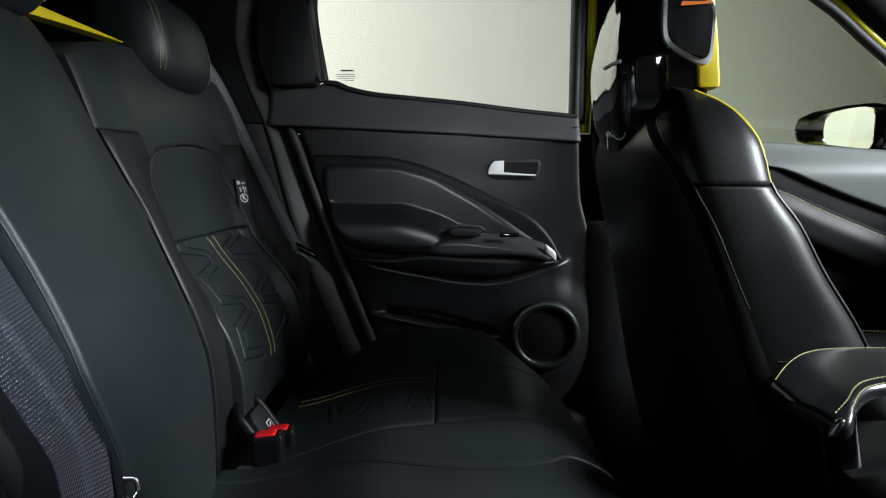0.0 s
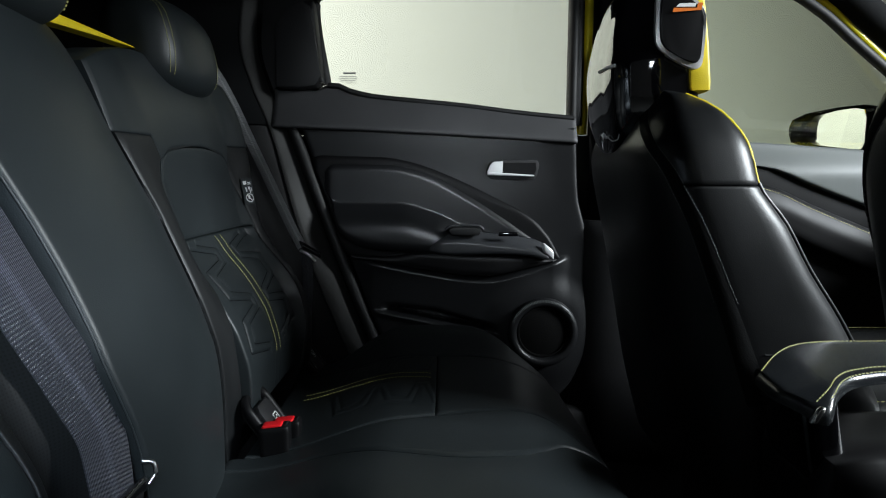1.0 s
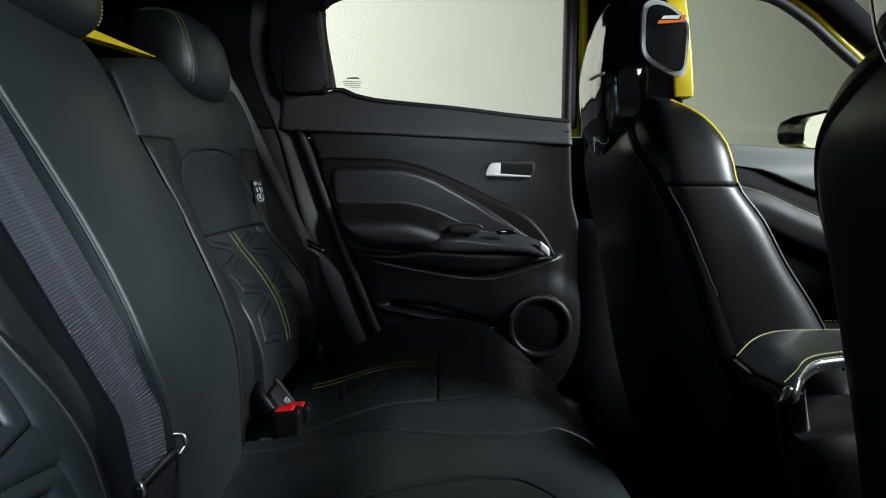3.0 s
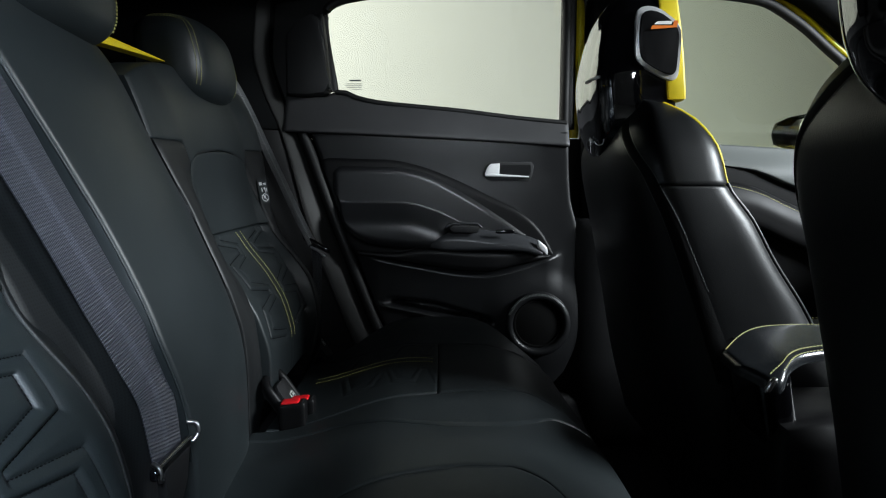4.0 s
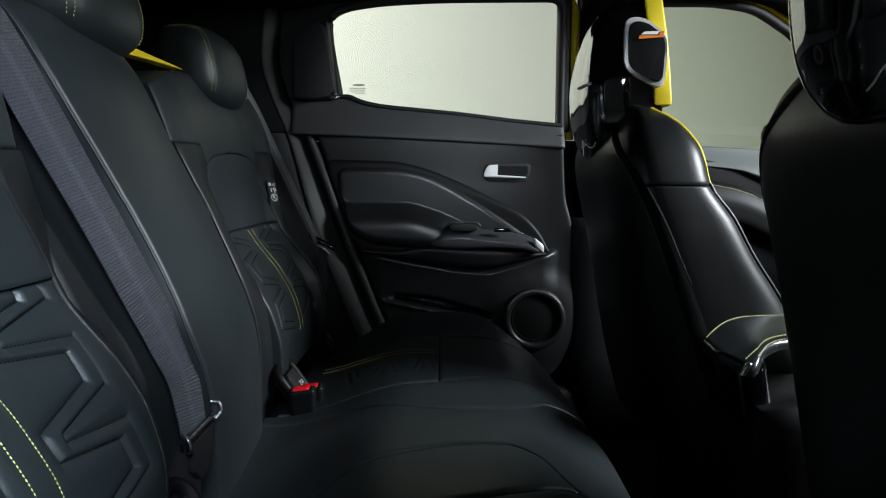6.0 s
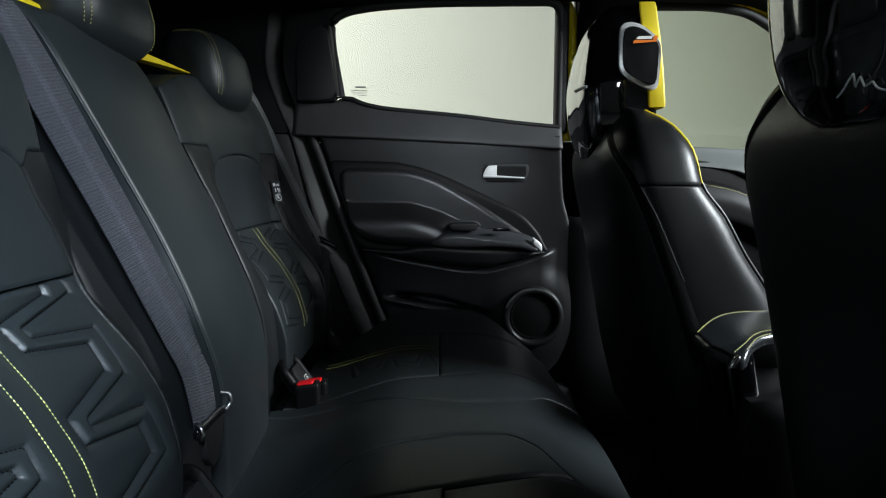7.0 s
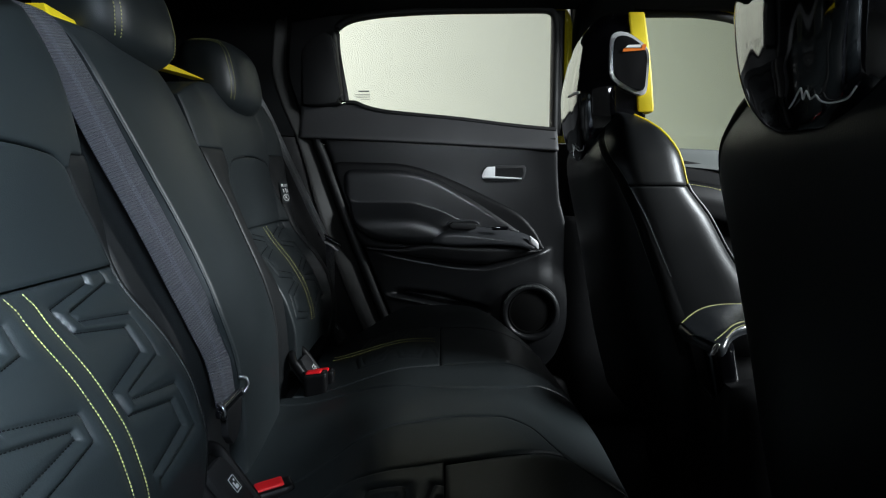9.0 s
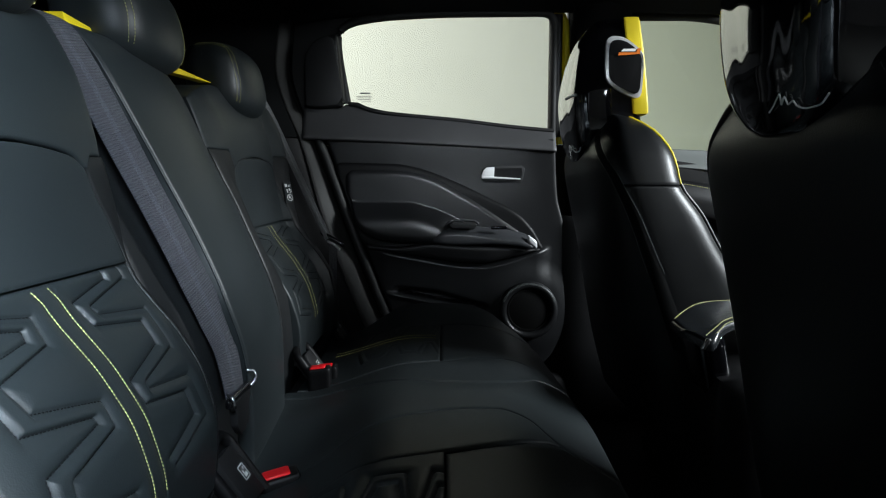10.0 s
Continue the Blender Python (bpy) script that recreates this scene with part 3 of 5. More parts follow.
pillar = thing("b_pillar", (0.42, 1.36, 0.02), "black plastic centre pillar trim", "pillar trim", kind="structure")
part("upper_cover", patch(0.60, 1.19, lambda z: 0.350 + 0 * z, lambda z: 0.500 + 0.03 * (z - 0.8), lambda a, b: 0.02 - 0.05 * np.abs((b - 0.425) / 0.09) ** 2.5, on_door_swapped, 14, 16, roll=0.01, skirt=0.05), HEADLINER, pillar)
part("lower_cover", patch(0.02, 0.60, lambda z: 0.318 - 0.06 * smoothstep(0.35, 0.05, z), lambda z: 0.56 + 0 * z, lambda a, b: 0.035 - 0.05 * np.abs((b - 0.44) / 0.13) ** 2.5, on_door_swapped, 20, 16, roll=0.015, width=0.02, skirt=0.06), PLASTIC_DARK, pillar)
tagged(part("sill_trim", patch(-0.35, 1.4, const(0.02), curve([(-0.35, 0.16), (0.1, 0.16), (0.25, 0.15), (1.4, 0.15)]), lambda a, b: 0.03 - 0.2 * np.clip(b - 0.02, 0, 1), on_door, 20, 8, roll=0.01, skirt=0.03), PLASTIC_DARK), "black plastic door sill trim", "sill trim", kind="structure")

for x0, x1, top in ((-1.02, 0.40, 0.80), (0.401, 1.45, 0.75)):
    tagged(part("body_side", plain_box(x0, x1, 1.425, 1.44, 0.0, top), PLASTIC_DARK, smooth=False), "dark inner body side behind the door trims", "panel", kind="structure")
tagged(part("body_side", plain_box(-1.02, -0.288, 1.405, 1.42, 0.80, 1.20), PLASTIC_DARK, smooth=False), "dark inner body side behind the rear pillar", "panel", kind="structure")
tagged(part("body_side", plain_box(0.345, 0.515, 1.415, 1.43, 0.80, 1.20), PLASTIC_DARK, smooth=False), "dark inner body side behind the centre pillar", "panel", kind="structure")

# rear pillar and quarter trim behind the door
quarter = thing("c_pillar", (-0.55, 1.36, 0.10), "dark plastic rear pillar and quarter trim", "pillar trim", kind="structure")


def quarter_height(z, s):
    return 0.0 * z


door_rear = curve([(0.10, -0.085), (0.345, -0.192), (0.588, -0.282), (0.812, -0.357), (0.90, -0.395), (1.0, -0.420), (1.10, -0.41), (1.16, -0.40)])


def quarter_place(z, s, h):
    x = float(door_rear(z)) - 0.62 * s
    bow = 0.10 * (1 - math.exp(-s * 7))
    return (x, 1.372 - bow - h, z)


part("lower_cover", patch(0.10, 0.815, const(0.0), const(1.0), quarter_height, quarter_place, 30, 30, roll=0.0, skirt=0.02), SURROUND, quarter)
part("upper_cover", patch(0.818, 1.17, const(0.0), const(1.0), lambda a, b: 0.004 + 0.10 * np.clip((a - 1.0), 0, 1) ** 1.3, quarter_place, 24, 30, roll=0.004, width=0.006, skirt=0.02), HEADLINER, quarter)
part("pillar_edge", patch(0.16, 1.15, const(0.004), lambda z: 0.055 + 0.03 * smoothstep(0.9, 0.5, z), lambda a, b: 0.010 + 0 * a, quarter_place, 40, 10, roll=0.010, width=0.012, skirt=0.012), PILLAR, quarter, "dark satin pillar edge trim")
tagged(part("rear_panel", plain_box(-1.06, -1.02, -0.24, 1.38, 0.0, 1.22), PLASTIC_DARK, smooth=False), "dark plain rear closing panel", "panel", kind="structure")
tagged(part("quarter_trim", plain_box(-1.02, -0.46, -0.27, -0.23, 0.0, 1.15), PLASTIC_DARK, smooth=False), "dark plain quarter trim beside the open door", "panel", kind="structure")
tagged(part("b_pillar", plain_box(0.36, 0.46, -0.27, -0.22, 0.0, 1.20), PLASTIC_DARK, smooth=False), "dark centre pillar beside the open door", "pillar", kind="structure")
tagged(part("front_side_panel", plain_box(0.46, 1.5, -0.30, -0.22, 0.0, 0.80), PLASTIC_DARK, smooth=False), "dark inside panel of the front door", "panel", kind="structure")

# ---- far front door ----
fdoor = thing("door_2", (0.85, 1.40, 0.10), "dark front car door with grey sill and stitched armrest", "car door", kind="structure")
part("sill_panel", patch(0.50, 1.40, curve([(0.5, 0.745), (0.748, 0.722), (0.848, 0.684), (0.95, 0.645), (1.4, 0.50)]), curve([(0.5, 0.792), (0.768, 0.779), (1.005, 0.762), (1.4, 0.74)]), lambda a, b: 0.0 - 0.035 * smoothstep(0.70, 0.79, b), on_door, 30, 24, roll=0.004, width=0.005, skirt=0.05), PLASTIC_GREY, fdoor, "satin grey front door sill panel")
fs = curve([(0.5, 0.720), (0.60, 0.708), (0.75, 0.682), (0.852, 0.638), (0.959, 0.594), (1.2, 0.50)])
part("inner_panel", patch(0.50, 1.40, const(0.12), lambda a: fs(a) + 0.050, lambda a, b: -0.012 + 0 * a, on_door, 20, 10, roll=0.004, skirt=0.05), SURROUND, fdoor)
part("armrest", patch(0.56, 1.25, lambda a: fs(a) - 0.10, fs, lambda a, b: 0.022 - 0.014 * smoothstep(0.05, 0.0, fs(a) - b), on_door, 30, 12, roll=0.012, width=0.02, skirt=0.05), SURROUND, fdoor, "black leather front armrest with yellow stitching")
st = bmesh.new()
stitch_row(st, [(x, YD - 0.0095, float(fs(x)) - 0.012) for x in np.linspace(0.60, 1.10, 12)], 0.007, r=0.0009)
stitch_row(st, [(x, YD - 0.0135, float(fs(x)) - 0.024) for x in np.linspace(0.60, 1.10, 12)], 0.007, r=0.0009)
part("stitching", st, THREAD, fdoor, "yellow thread stitching")
FW = [(0.515, 0.785), (0.515, 1.146), (0.65, 1.146), (0.77, 1.133), (0.868, 1.082), (0.955, 1.012), (1.25, 0.78), (1.25, 0.735)]
fpane = part("window_pane", prism([(a + (0.06 if a > 0.8 else 0.0), b if b > 0.95 else b - 0.04) for a, b in FW], lambda a, b, h: (a, 1.408 + 0.33 * (1.15 - b) - h, b), 0.004), GLASS_FRONT, fdoor, "green tinted front side window glass", smooth=False)
fpane.visible_shadow = False
part("window_seal", tube([(a, 1.40, b) for a, b in FW[:7]], 0.012, 10, 60), RUBBER, fdoor, "black rubber window seal")
part("door_skin", patch(0.36, 1.40, const(0.02), const(0.745), lambda a, b: -0.11 - 0.05 * np.sin((b - 0.02) / 0.725 * math.pi), on_door, 10, 14, roll=0.0, skirt=0.01), YELLOW, fdoor, "yellow painted outer door skin")
tagged(part("body_edge", tube([(0.60, 1.405, 1.166), (0.72, 1.405, 1.162), (0.80, 1.405, 1.145), (0.88, 1.405, 1.101), (0.975, 1.405, 1.022), (1.28, 1.43, 0.772)], 0.0085, 10, 40), YELLOW), "yellow painted body edge along the front pillar", "trim", kind="structure")

# ---- dashboard, bonnet and windscreen frame ----
tagged(part("dashboard", rbox((1.45, 0.575, 0.55), (0.22, 0.80, 0.22), 0.09, 6), PLASTIC_DARK), "dark plastic dashboard with rounded top", "dashboard")
tagged(part("windscreen_header", plain_box(0.76, 0.84, -0.22, 1.36, 1.155, 1.195), HEADLINER, smooth=False), "dark windscreen header trim", "trim", kind="structure")
tagged(part("bulkhead", plain_box(1.60, 1.66, -0.30, 1.45, 0.0, 0.72), PLASTIC_DARK, smooth=False), "dark plain bulkhead under the windscreen", "panel", kind="structure")

# ---- exterior mirror ----
mir = thing("wing_mirror", (1.08, 1.47, 0.74), "black exterior wing mirror on the front door", "wing mirror")


def on_mirror(s, z, h):
    """s runs along the glass from its outer tip (0) to its inner end (1); h points towards the rear."""
    return (0.98 + 0.076 * s - 0.952 * h, 1.686 - 0.236 * s - 0.307 * h, z)


MIR = [(0.0, 0.822), (0.0, 0.838), (0.04, 0.860), (0.22, 0.874), (0.60, 0.881), (0.87, 0.880), (1.0, 0.872), (1.04, 0.85), (1.04, 0.775), (1.0, 0.758), (0.87, 0.760), (0.6, 0.769), (0.22, 0.782), (0.04, 0.797)]
INNER = [(0.52 + (s - 0.52) * 0.93, 0.822 + (z - 0.822) * 0.84) for s, z in MIR]
rings = []
for grow, h in ((0.30, -0.085), (0.62, -0.080), (0.85, -0.060), (0.97, -0.030), (1.0, -0.008), (1.0, 0.0), (0.975, 0.004), (0.94, 0.002), (0.925, -0.010), (0.92, -0.050)):
    rings.append([on_mirror(0.52 + (s - 0.52) * grow, 0.822 + (z - 0.822) * grow, h) for s, z in MIR])
housing = part("housing", loft(rings), GLOSS, mir)
part("mirror_glass", prism(INNER, lambda s, z, h: (1.026 + 0.010 * (s - 0.52) - h, 1.563 - 0.245 * (s - 0.52), z), 0.0025), MIRROR, housing, "bright mirror glass", smooth=False)
part("foot", tube([(1.10, 1.40, 0.735), (1.10, 1.44, 0.750), (1.08, 1.48, 0.79)], 0.022, 10, 8), PLASTIC_DARK, mir)


# ---- rear bench: backrest ----
PROFILE = curve([(0.24, -0.290), (0.30, -0.285), (0.36, -0.262), (0.42, -0.258), (0.48, -0.270), (0.53, -0.295), (0.61, -0.348), (0.68, -0.362), (0.735, -0.368), (0.80, -0.382), (0.87, -0.415), (0.90, -0.438), (0.93, -0.47)])


def back_x(y, z):
    """The face of the backrest: the profile, falling away a little at the sides of the outer seats."""
    side = np.clip((np.abs(np.asarray(y) - 0.204) - 0.118) / 0.050, 0, 1.3) * (np.asarray(y) < 0.40)
    far = np.clip((np.abs(np.asarray(y) - 0.920) - 0.130) / 0.050, 0, 1.5) * (np.asarray(y) > 0.92)
    return PROFILE(z) - 0.012 * smoothstep(0.45, 0.92, y) - 0.013 * (side**2 + far**2) + 0.026 * smoothstep(1.025, 1.095, y) * (np.asarray(z) > 0.3)


# the centre seat back stands straighter than the outer seats: its face, its near and its far seam
CENTRE = curve([(0.24, -0.276), (0.36, -0.270), (0.43, -0.268), (0.48, -0.270), (0.52, -0.277), (0.557, -0.287), (0.618, -0.311), (0.66, -0.328), (0.70, -0.344), (0.765, -0.366), (0.82, -0.386), (0.85, -0.401), (0.88, -0.425), (0.91, -0.46)])
SEAM_NEAR = curve([(0.24, 0.500), (0.36, 0.492), (0.45, 0.478), (0.50, 0.464), (0.55, 0.455), (0.60, 0.455), (0.66, 0.449), (0.70, 0.440), (0.765, 0.417), (0.82, 0.400), (0.91, 0.388)])
SEAM_FAR = curve([(0.24, 0.750), (0.453, 0.731), (0.518, 0.717), (0.575, 0.709), (0.65, 0.707), (0.70, 0.698), (0.763, 0.678), (0.806, 0.670), (0.847, 0.663), (0.91, 0.656)])


def far_face(y, z):
    """The far outer seat: its inner bolster rises out of the seam beside the centre seat."""
    base = back_x(y, z)
    d = np.asarray(y) - SEAM_FAR(z)
    near = 1 - smoothstep(0.015, 0.085, d)
    return base + near * (CENTRE(z) - 0.024 + 0.004 * smoothstep(-0.004, 0.034, d) - base)


def on_back(z, y, h):
    return (h, y, z)


ZIG_A = [(0.093, 0.612), (0.092, 0.602), (0.028, 0.590), (0.033, 0.568), (0.099, 0.557), (0.094, 0.534), (0.024, 0.518), (0.026, 0.496), (0.094, 0.484), (0.099, 0.457), (0.030, 0.441)]
ZIG_B = [(0.120, 0.612), (0.123, 0.598), (0.046, 0.583), (0.049, 0.575), (0.121, 0.566), (0.114, 0.525), (0.042, 0.511), (0.041, 0.505), (0.114, 0.495), (0.121, 0.448), (0.040, 0.431)]


def quilt(dy, z):
    """Relief of the quilted panel: two sewn lines zigzag down on each side of the middle, a padded channel between them."""
    d = np.abs(dy)
    da, db = seg_distance(d, z, ZIG_A), seg_distance(d, z, ZIG_B)
    near = np.minimum(da, db)
    loop = ZIG_A + ZIG_B[::-1]
    inside = np.zeros(d.shape, bool)
    for (ay, az), (by, bz) in zip(loop, loop[1:] + loop[:1]):
        if az != bz:
            inside ^= ((az > z) != (bz > z)) & (d < ay + (z - az) * (by - ay) / (bz - az))
    roll, pillow = np.clip(near / 0.0068, 0, 1), np.clip(near / 0.015, 0, 1)
    g = -0.0020 - 0.0012 * np.exp(-((near / 0.0019) ** 2)) + np.where(inside, 0.0040 * (1 - (1 - roll) ** 2), 0.0036 * (1 - (1 - pillow) ** 2))
    g = g - 0.0008 * np.exp(-((np.abs(d - 0.0105) / 0.003) ** 2))
    return g


backrest = thing("rear_bench", (-0.15, 0.575, 0.02), "black leather rear bench seat with quilted outer seats", "car seat")
CORNER = curve([(0.0, 0.7460), (0.012, 0.7455), (0.050, 0.742), (0.085, 0.735), (0.102, 0.722), (0.3, 0.722)])


def outer_seat(yc, inner_wide, outer_wide, sign, strip_top, face, flare, drop, deep):
    """One outer seat of the backrest: upper panel, plain insert, quilted panel and the perforated side strips. sign: the side of the bench's middle; flare: how far the insert widens towards it at its top; drop: how far that top is lowered; deep: the share of the full quilting relief."""
    hw_in = curve([(0.36, 0.135), (0.43, 0.146), (0.509, 0.152), (0.551, 0.147), (0.612, 0.143), (0.653, 0.130), (0.70, 0.110), (0.722, 0.102), (0.735, 0.085), (0.742, 0.050), (0.7455, 0.012)])
    rim = (inner_wide, outer_wide) if sign > 0 else (outer_wide, inner_wide)

    def lo_edge(z):
        return yc - rim[1](z)

    def hi_edge(z):
        return yc + rim[0](z)

    def inset(z, s):
        return hw_in(z + drop * smoothstep(0.62, 0.70, z)) * (1 + (flare * smoothstep(0.61, 0.70, z) if s == sign else 0))

    def arc(y):
        d = np.abs(y - yc) / np.where((y - yc) * sign > 0, 1 + flare, 1)
        return 0.0015 - drop + CORNER(d) + (strip_top + drop - 0.722) * smoothstep(0.104, 0.112, d)
    part("upper_panel", patch(yc - float(rim[1](0.79)), yc + float(rim[0](0.79)), arc, lambda y: 0.878 - 0.010 * np.abs((y - yc) / 0.15) ** 3, lambda y, z: face(y, z) + 0.001, lambda a, b, h: (h, a, b), 60, 44, roll=0.0025, width=0.005, skirt=0.05), LEATHER, backrest)
    part("plain_panel", patch(0.614, 0.7455 - drop, lambda z: yc - inset(z, -1), lambda z: yc + inset(z, 1), lambda z, y: face(y, z) + 0.001, on_back, 30, 40, roll=0.0015, width=0.004, skirt=0.03), LEATHER, backrest)
    q = part("quilted_panel", patch(0.355, 0.612, lambda z: yc - hw_in(z), lambda z: yc + hw_in(z), lambda z, y: back_x(y, z) - 0.002 + deep * quilt(y - yc, z), on_back, 240, 260, roll=0.005, width=0.006, skirt=0.03), LEATHER, backrest, "black quilted leather panel with zigzag channels")
    rows = bmesh.new()
    for d in (-0.0105, 0.0105):
        stitch_row(rows, [(float(back_x(yc + d, z)) + 0.0001, yc + d - 0.008 * float(smoothstep(0.596, 0.612, z)), z) for z in np.linspace(0.609, 0.420, 14)], 0.0036 if yc < 0.5 else 0.0044, fill=0.62, r=0.00050 if yc < 0.5 else 0.00070)
    tagged(part("yellow_stitching", rows, THREAD, q, "double row of yellow stitching"), kind="stuff")
    dark = bmesh.new()
    for s in (-1, 1):
        for zig in (ZIG_A, ZIG_B):
            for (a, z0), (b, z1) in zip(zig[1:-1], zig[2:]):
                n = 5
                stitch_row(dark, [(float(back_x(yc + s * (a + (b - a) * k / n), z0 + (z1 - z0) * k / n)) - 0.0016 - 0.0034 * deep, yc + s * (a + (b - a) * k / n), z0 + (z1 - z0) * k / n) for k in range(n + 1)], 0.0036, fill=0.72, r=0.0009)
    tagged(part("quilting_thread", dark, THREAD_DARK, q, "black quilting thread"), kind="stuff")
    for s, edge in ((-1, rim[1]), (1, rim[0])):
        lo, hi = (lambda z: yc + inset(z, 1) + 0.0015, lambda z: np.maximum(yc + edge(z), yc + inset(z, 1) + 0.004)) if s > 0 else (lambda z: np.minimum(yc - edge(z), yc - inset(z, -1) - 0.004), lambda z: yc - inset(z, -1) - 0.0015)
        part("side_strip", patch(0.30, strip_top + 0.002, lo, hi, lambda z, y: face(y, z), on_back, 44, 16, roll=0.002, width=0.004, skirt=0.05), PERF, backrest, "perforated black leather side strip")


near_in = curve([(0.24, 0.12), (0.36, 0.140), (0.43, 0.158), (0.46, 0.163), (0.57, 0.169), (0.66, 0.168), (0.73, 0.141), (0.84, 0.128), (0.91, 0.118)])
near_out = curve([(0.24, 0.16), (0.40, 0.19), (0.60, 0.21), (0.75, 0.19), (0.91, 0.15)])
def far_in(z):
    return 0.920 - SEAM_FAR(z) - 0.002


far_out = curve([(0.24, 0.18), (0.40, 0.205), (0.60, 0.225), (0.75, 0.20), (0.91, 0.14)])
outer_seat(0.204, near_in, near_out, 1, 0.724, back_x, 0.0, 0.012, 1.0)
outer_seat(0.920, far_in, far_out, -1, 0.752, far_face, 0.45, 0.0, 0.5)


def mid_x(y, z):
    """The face of the middle seat back: fullest a third of the way over, rolling off into the far seam."""
    f = np.clip((np.asarray(y) - SEAM_NEAR(z)) / (SEAM_FAR(z) - SEAM_NEAR(z)), 0, 1)
    return CENTRE(z) + 0.034 * f * (1 - f) - 0.028 * f**3


def strip_x(z, y):
    """The sunk strip under the centre belt, beside the near seam."""
    d = SEAM_NEAR(z) - y
    return CENTRE(z) - 0.006 - 0.013 * smoothstep(0.80, 0.72, z) - 0.024 * smoothstep(0.0, 0.060, d)


part("centre_panel", patch(0.27, 0.877, SEAM_NEAR, lambda z: SEAM_FAR(z) - 0.001, lambda z, y: mid_x(y, z), on_back, 60, 44, roll=0.003, width=0.005, skirt=0.03), LEATHER, backrest, "black leather centre seat back")
part("centre_piping", tube([(float(CENTRE(z)) - 0.0022, float(SEAM_NEAR(z)) - 0.0010, z) for z in np.linspace(0.40, 0.872, 30)], 0.0011, 8), LEATHER, backrest, "piped leather edge")
part("centre_strip", patch(0.30, 0.7605, lambda z: SEAM_NEAR(z) - 0.100, lambda z: SEAM_NEAR(z) - 0.002, strip_x, on_back, 50, 16, roll=0.002, width=0.003, skirt=0.05), PERF, backrest, "perforated black leather strip under the belt")
part("centre_strip_top", patch(0.7622, 0.874, lambda z: SEAM_NEAR(z) - 0.085, lambda z: SEAM_NEAR(z) - 0.002, strip_x, on_back, 20, 16, roll=0.002, width=0.003, skirt=0.05), LEATHER, backrest)
core = patch(0.22, 0.862, const(-0.02), const(1.15), lambda z, y: PROFILE(z) - 0.050, on_back, 24, 12, roll=0.03, width=0.03, skirt=0.10)
part("core", core, PLASTIC_DARK, backrest)
for y0, y1, up in ((0.396, 0.512, 0.008), (0.60, 0.846, 0.0)):
    tagged(part("shoulder_trim", patch(y0, y1, lambda y: 0.864 + up + (0.019 - up) * ((y - y0) / (y1 - y0)) ** 0.8, lambda y: 0.8825 + up + (0.002 - up) * ((y - y0) / (y1 - y0)), lambda y, z: -0.428 - 0.20 * (z - 0.87) - 0.008 * (y - y0) / (y1 - y0), lambda a, b, h: (h, a, b), 24, 6, roll=0.001, width=0.002, skirt=0.02), YELLOW_TRIM), "bright yellow trim along the backrest top", "seat trim", "yellow backrest trims")

# warning label on the far seat
lab = part("warning_label", patch(0.651, 0.698, const(1.049), const(1.075), lambda z, y: back_x(y, z) + 0.0045, on_back, 6, 4, roll=0, skirt=0.0006), LEATHER, backrest, "small black warning label with white symbols")
sym = bmesh.new()


def label_quad(y, z, w, h, turn=0.0):
    c, s = math.cos(turn), math.sin(turn)
    w, h = 0.8 * w, 0.8 * h
    y, z = 1.062 + 0.8 * (y - 1.062), 0.663 + 0.66 * (z - 0.663)
    q = []
    for a, b in ((-w / 2, -h / 2), (w / 2, -h / 2), (w / 2, h / 2), (-w / 2, h / 2)):
        yy, zz = y + a * c - b * s, z + a * s + b * c
        q.append(sym.verts.new((float(back_x(yy, zz)) + 0.0052, yy, zz)))
    sym.faces.new(q)


for k in range(14):
    w = 2 * math.pi * k / 14
    label_quad(1.062 + 0.0105 * math.cos(w), 0.663 + 0.0105 * math.sin(w), 0.005, 0.0022, w + math.pi / 2)
label_quad(1.062, 0.663, 0.020, 0.0022, -0.8)
label_quad(1.060, 0.665, 0.006, 0.008)
for y, z, w, h in ((1.053, 0.704, 0.009, 0.008), (1.066, 0.705, 0.010, 0.002), (1.066, 0.701, 0.010, 0.002), (1.055, 0.686, 0.004, 0.010), (1.064, 0.690, 0.006, 0.006), (1.066, 0.682, 0.003, 0.008), (1.071, 0.686, 0.003, 0.009)):
    label_quad(y, z, w, h, 0.1)
part("label_symbols", sym, WHITE_PRINT, lab, "white pictogram shapes", smooth=False)


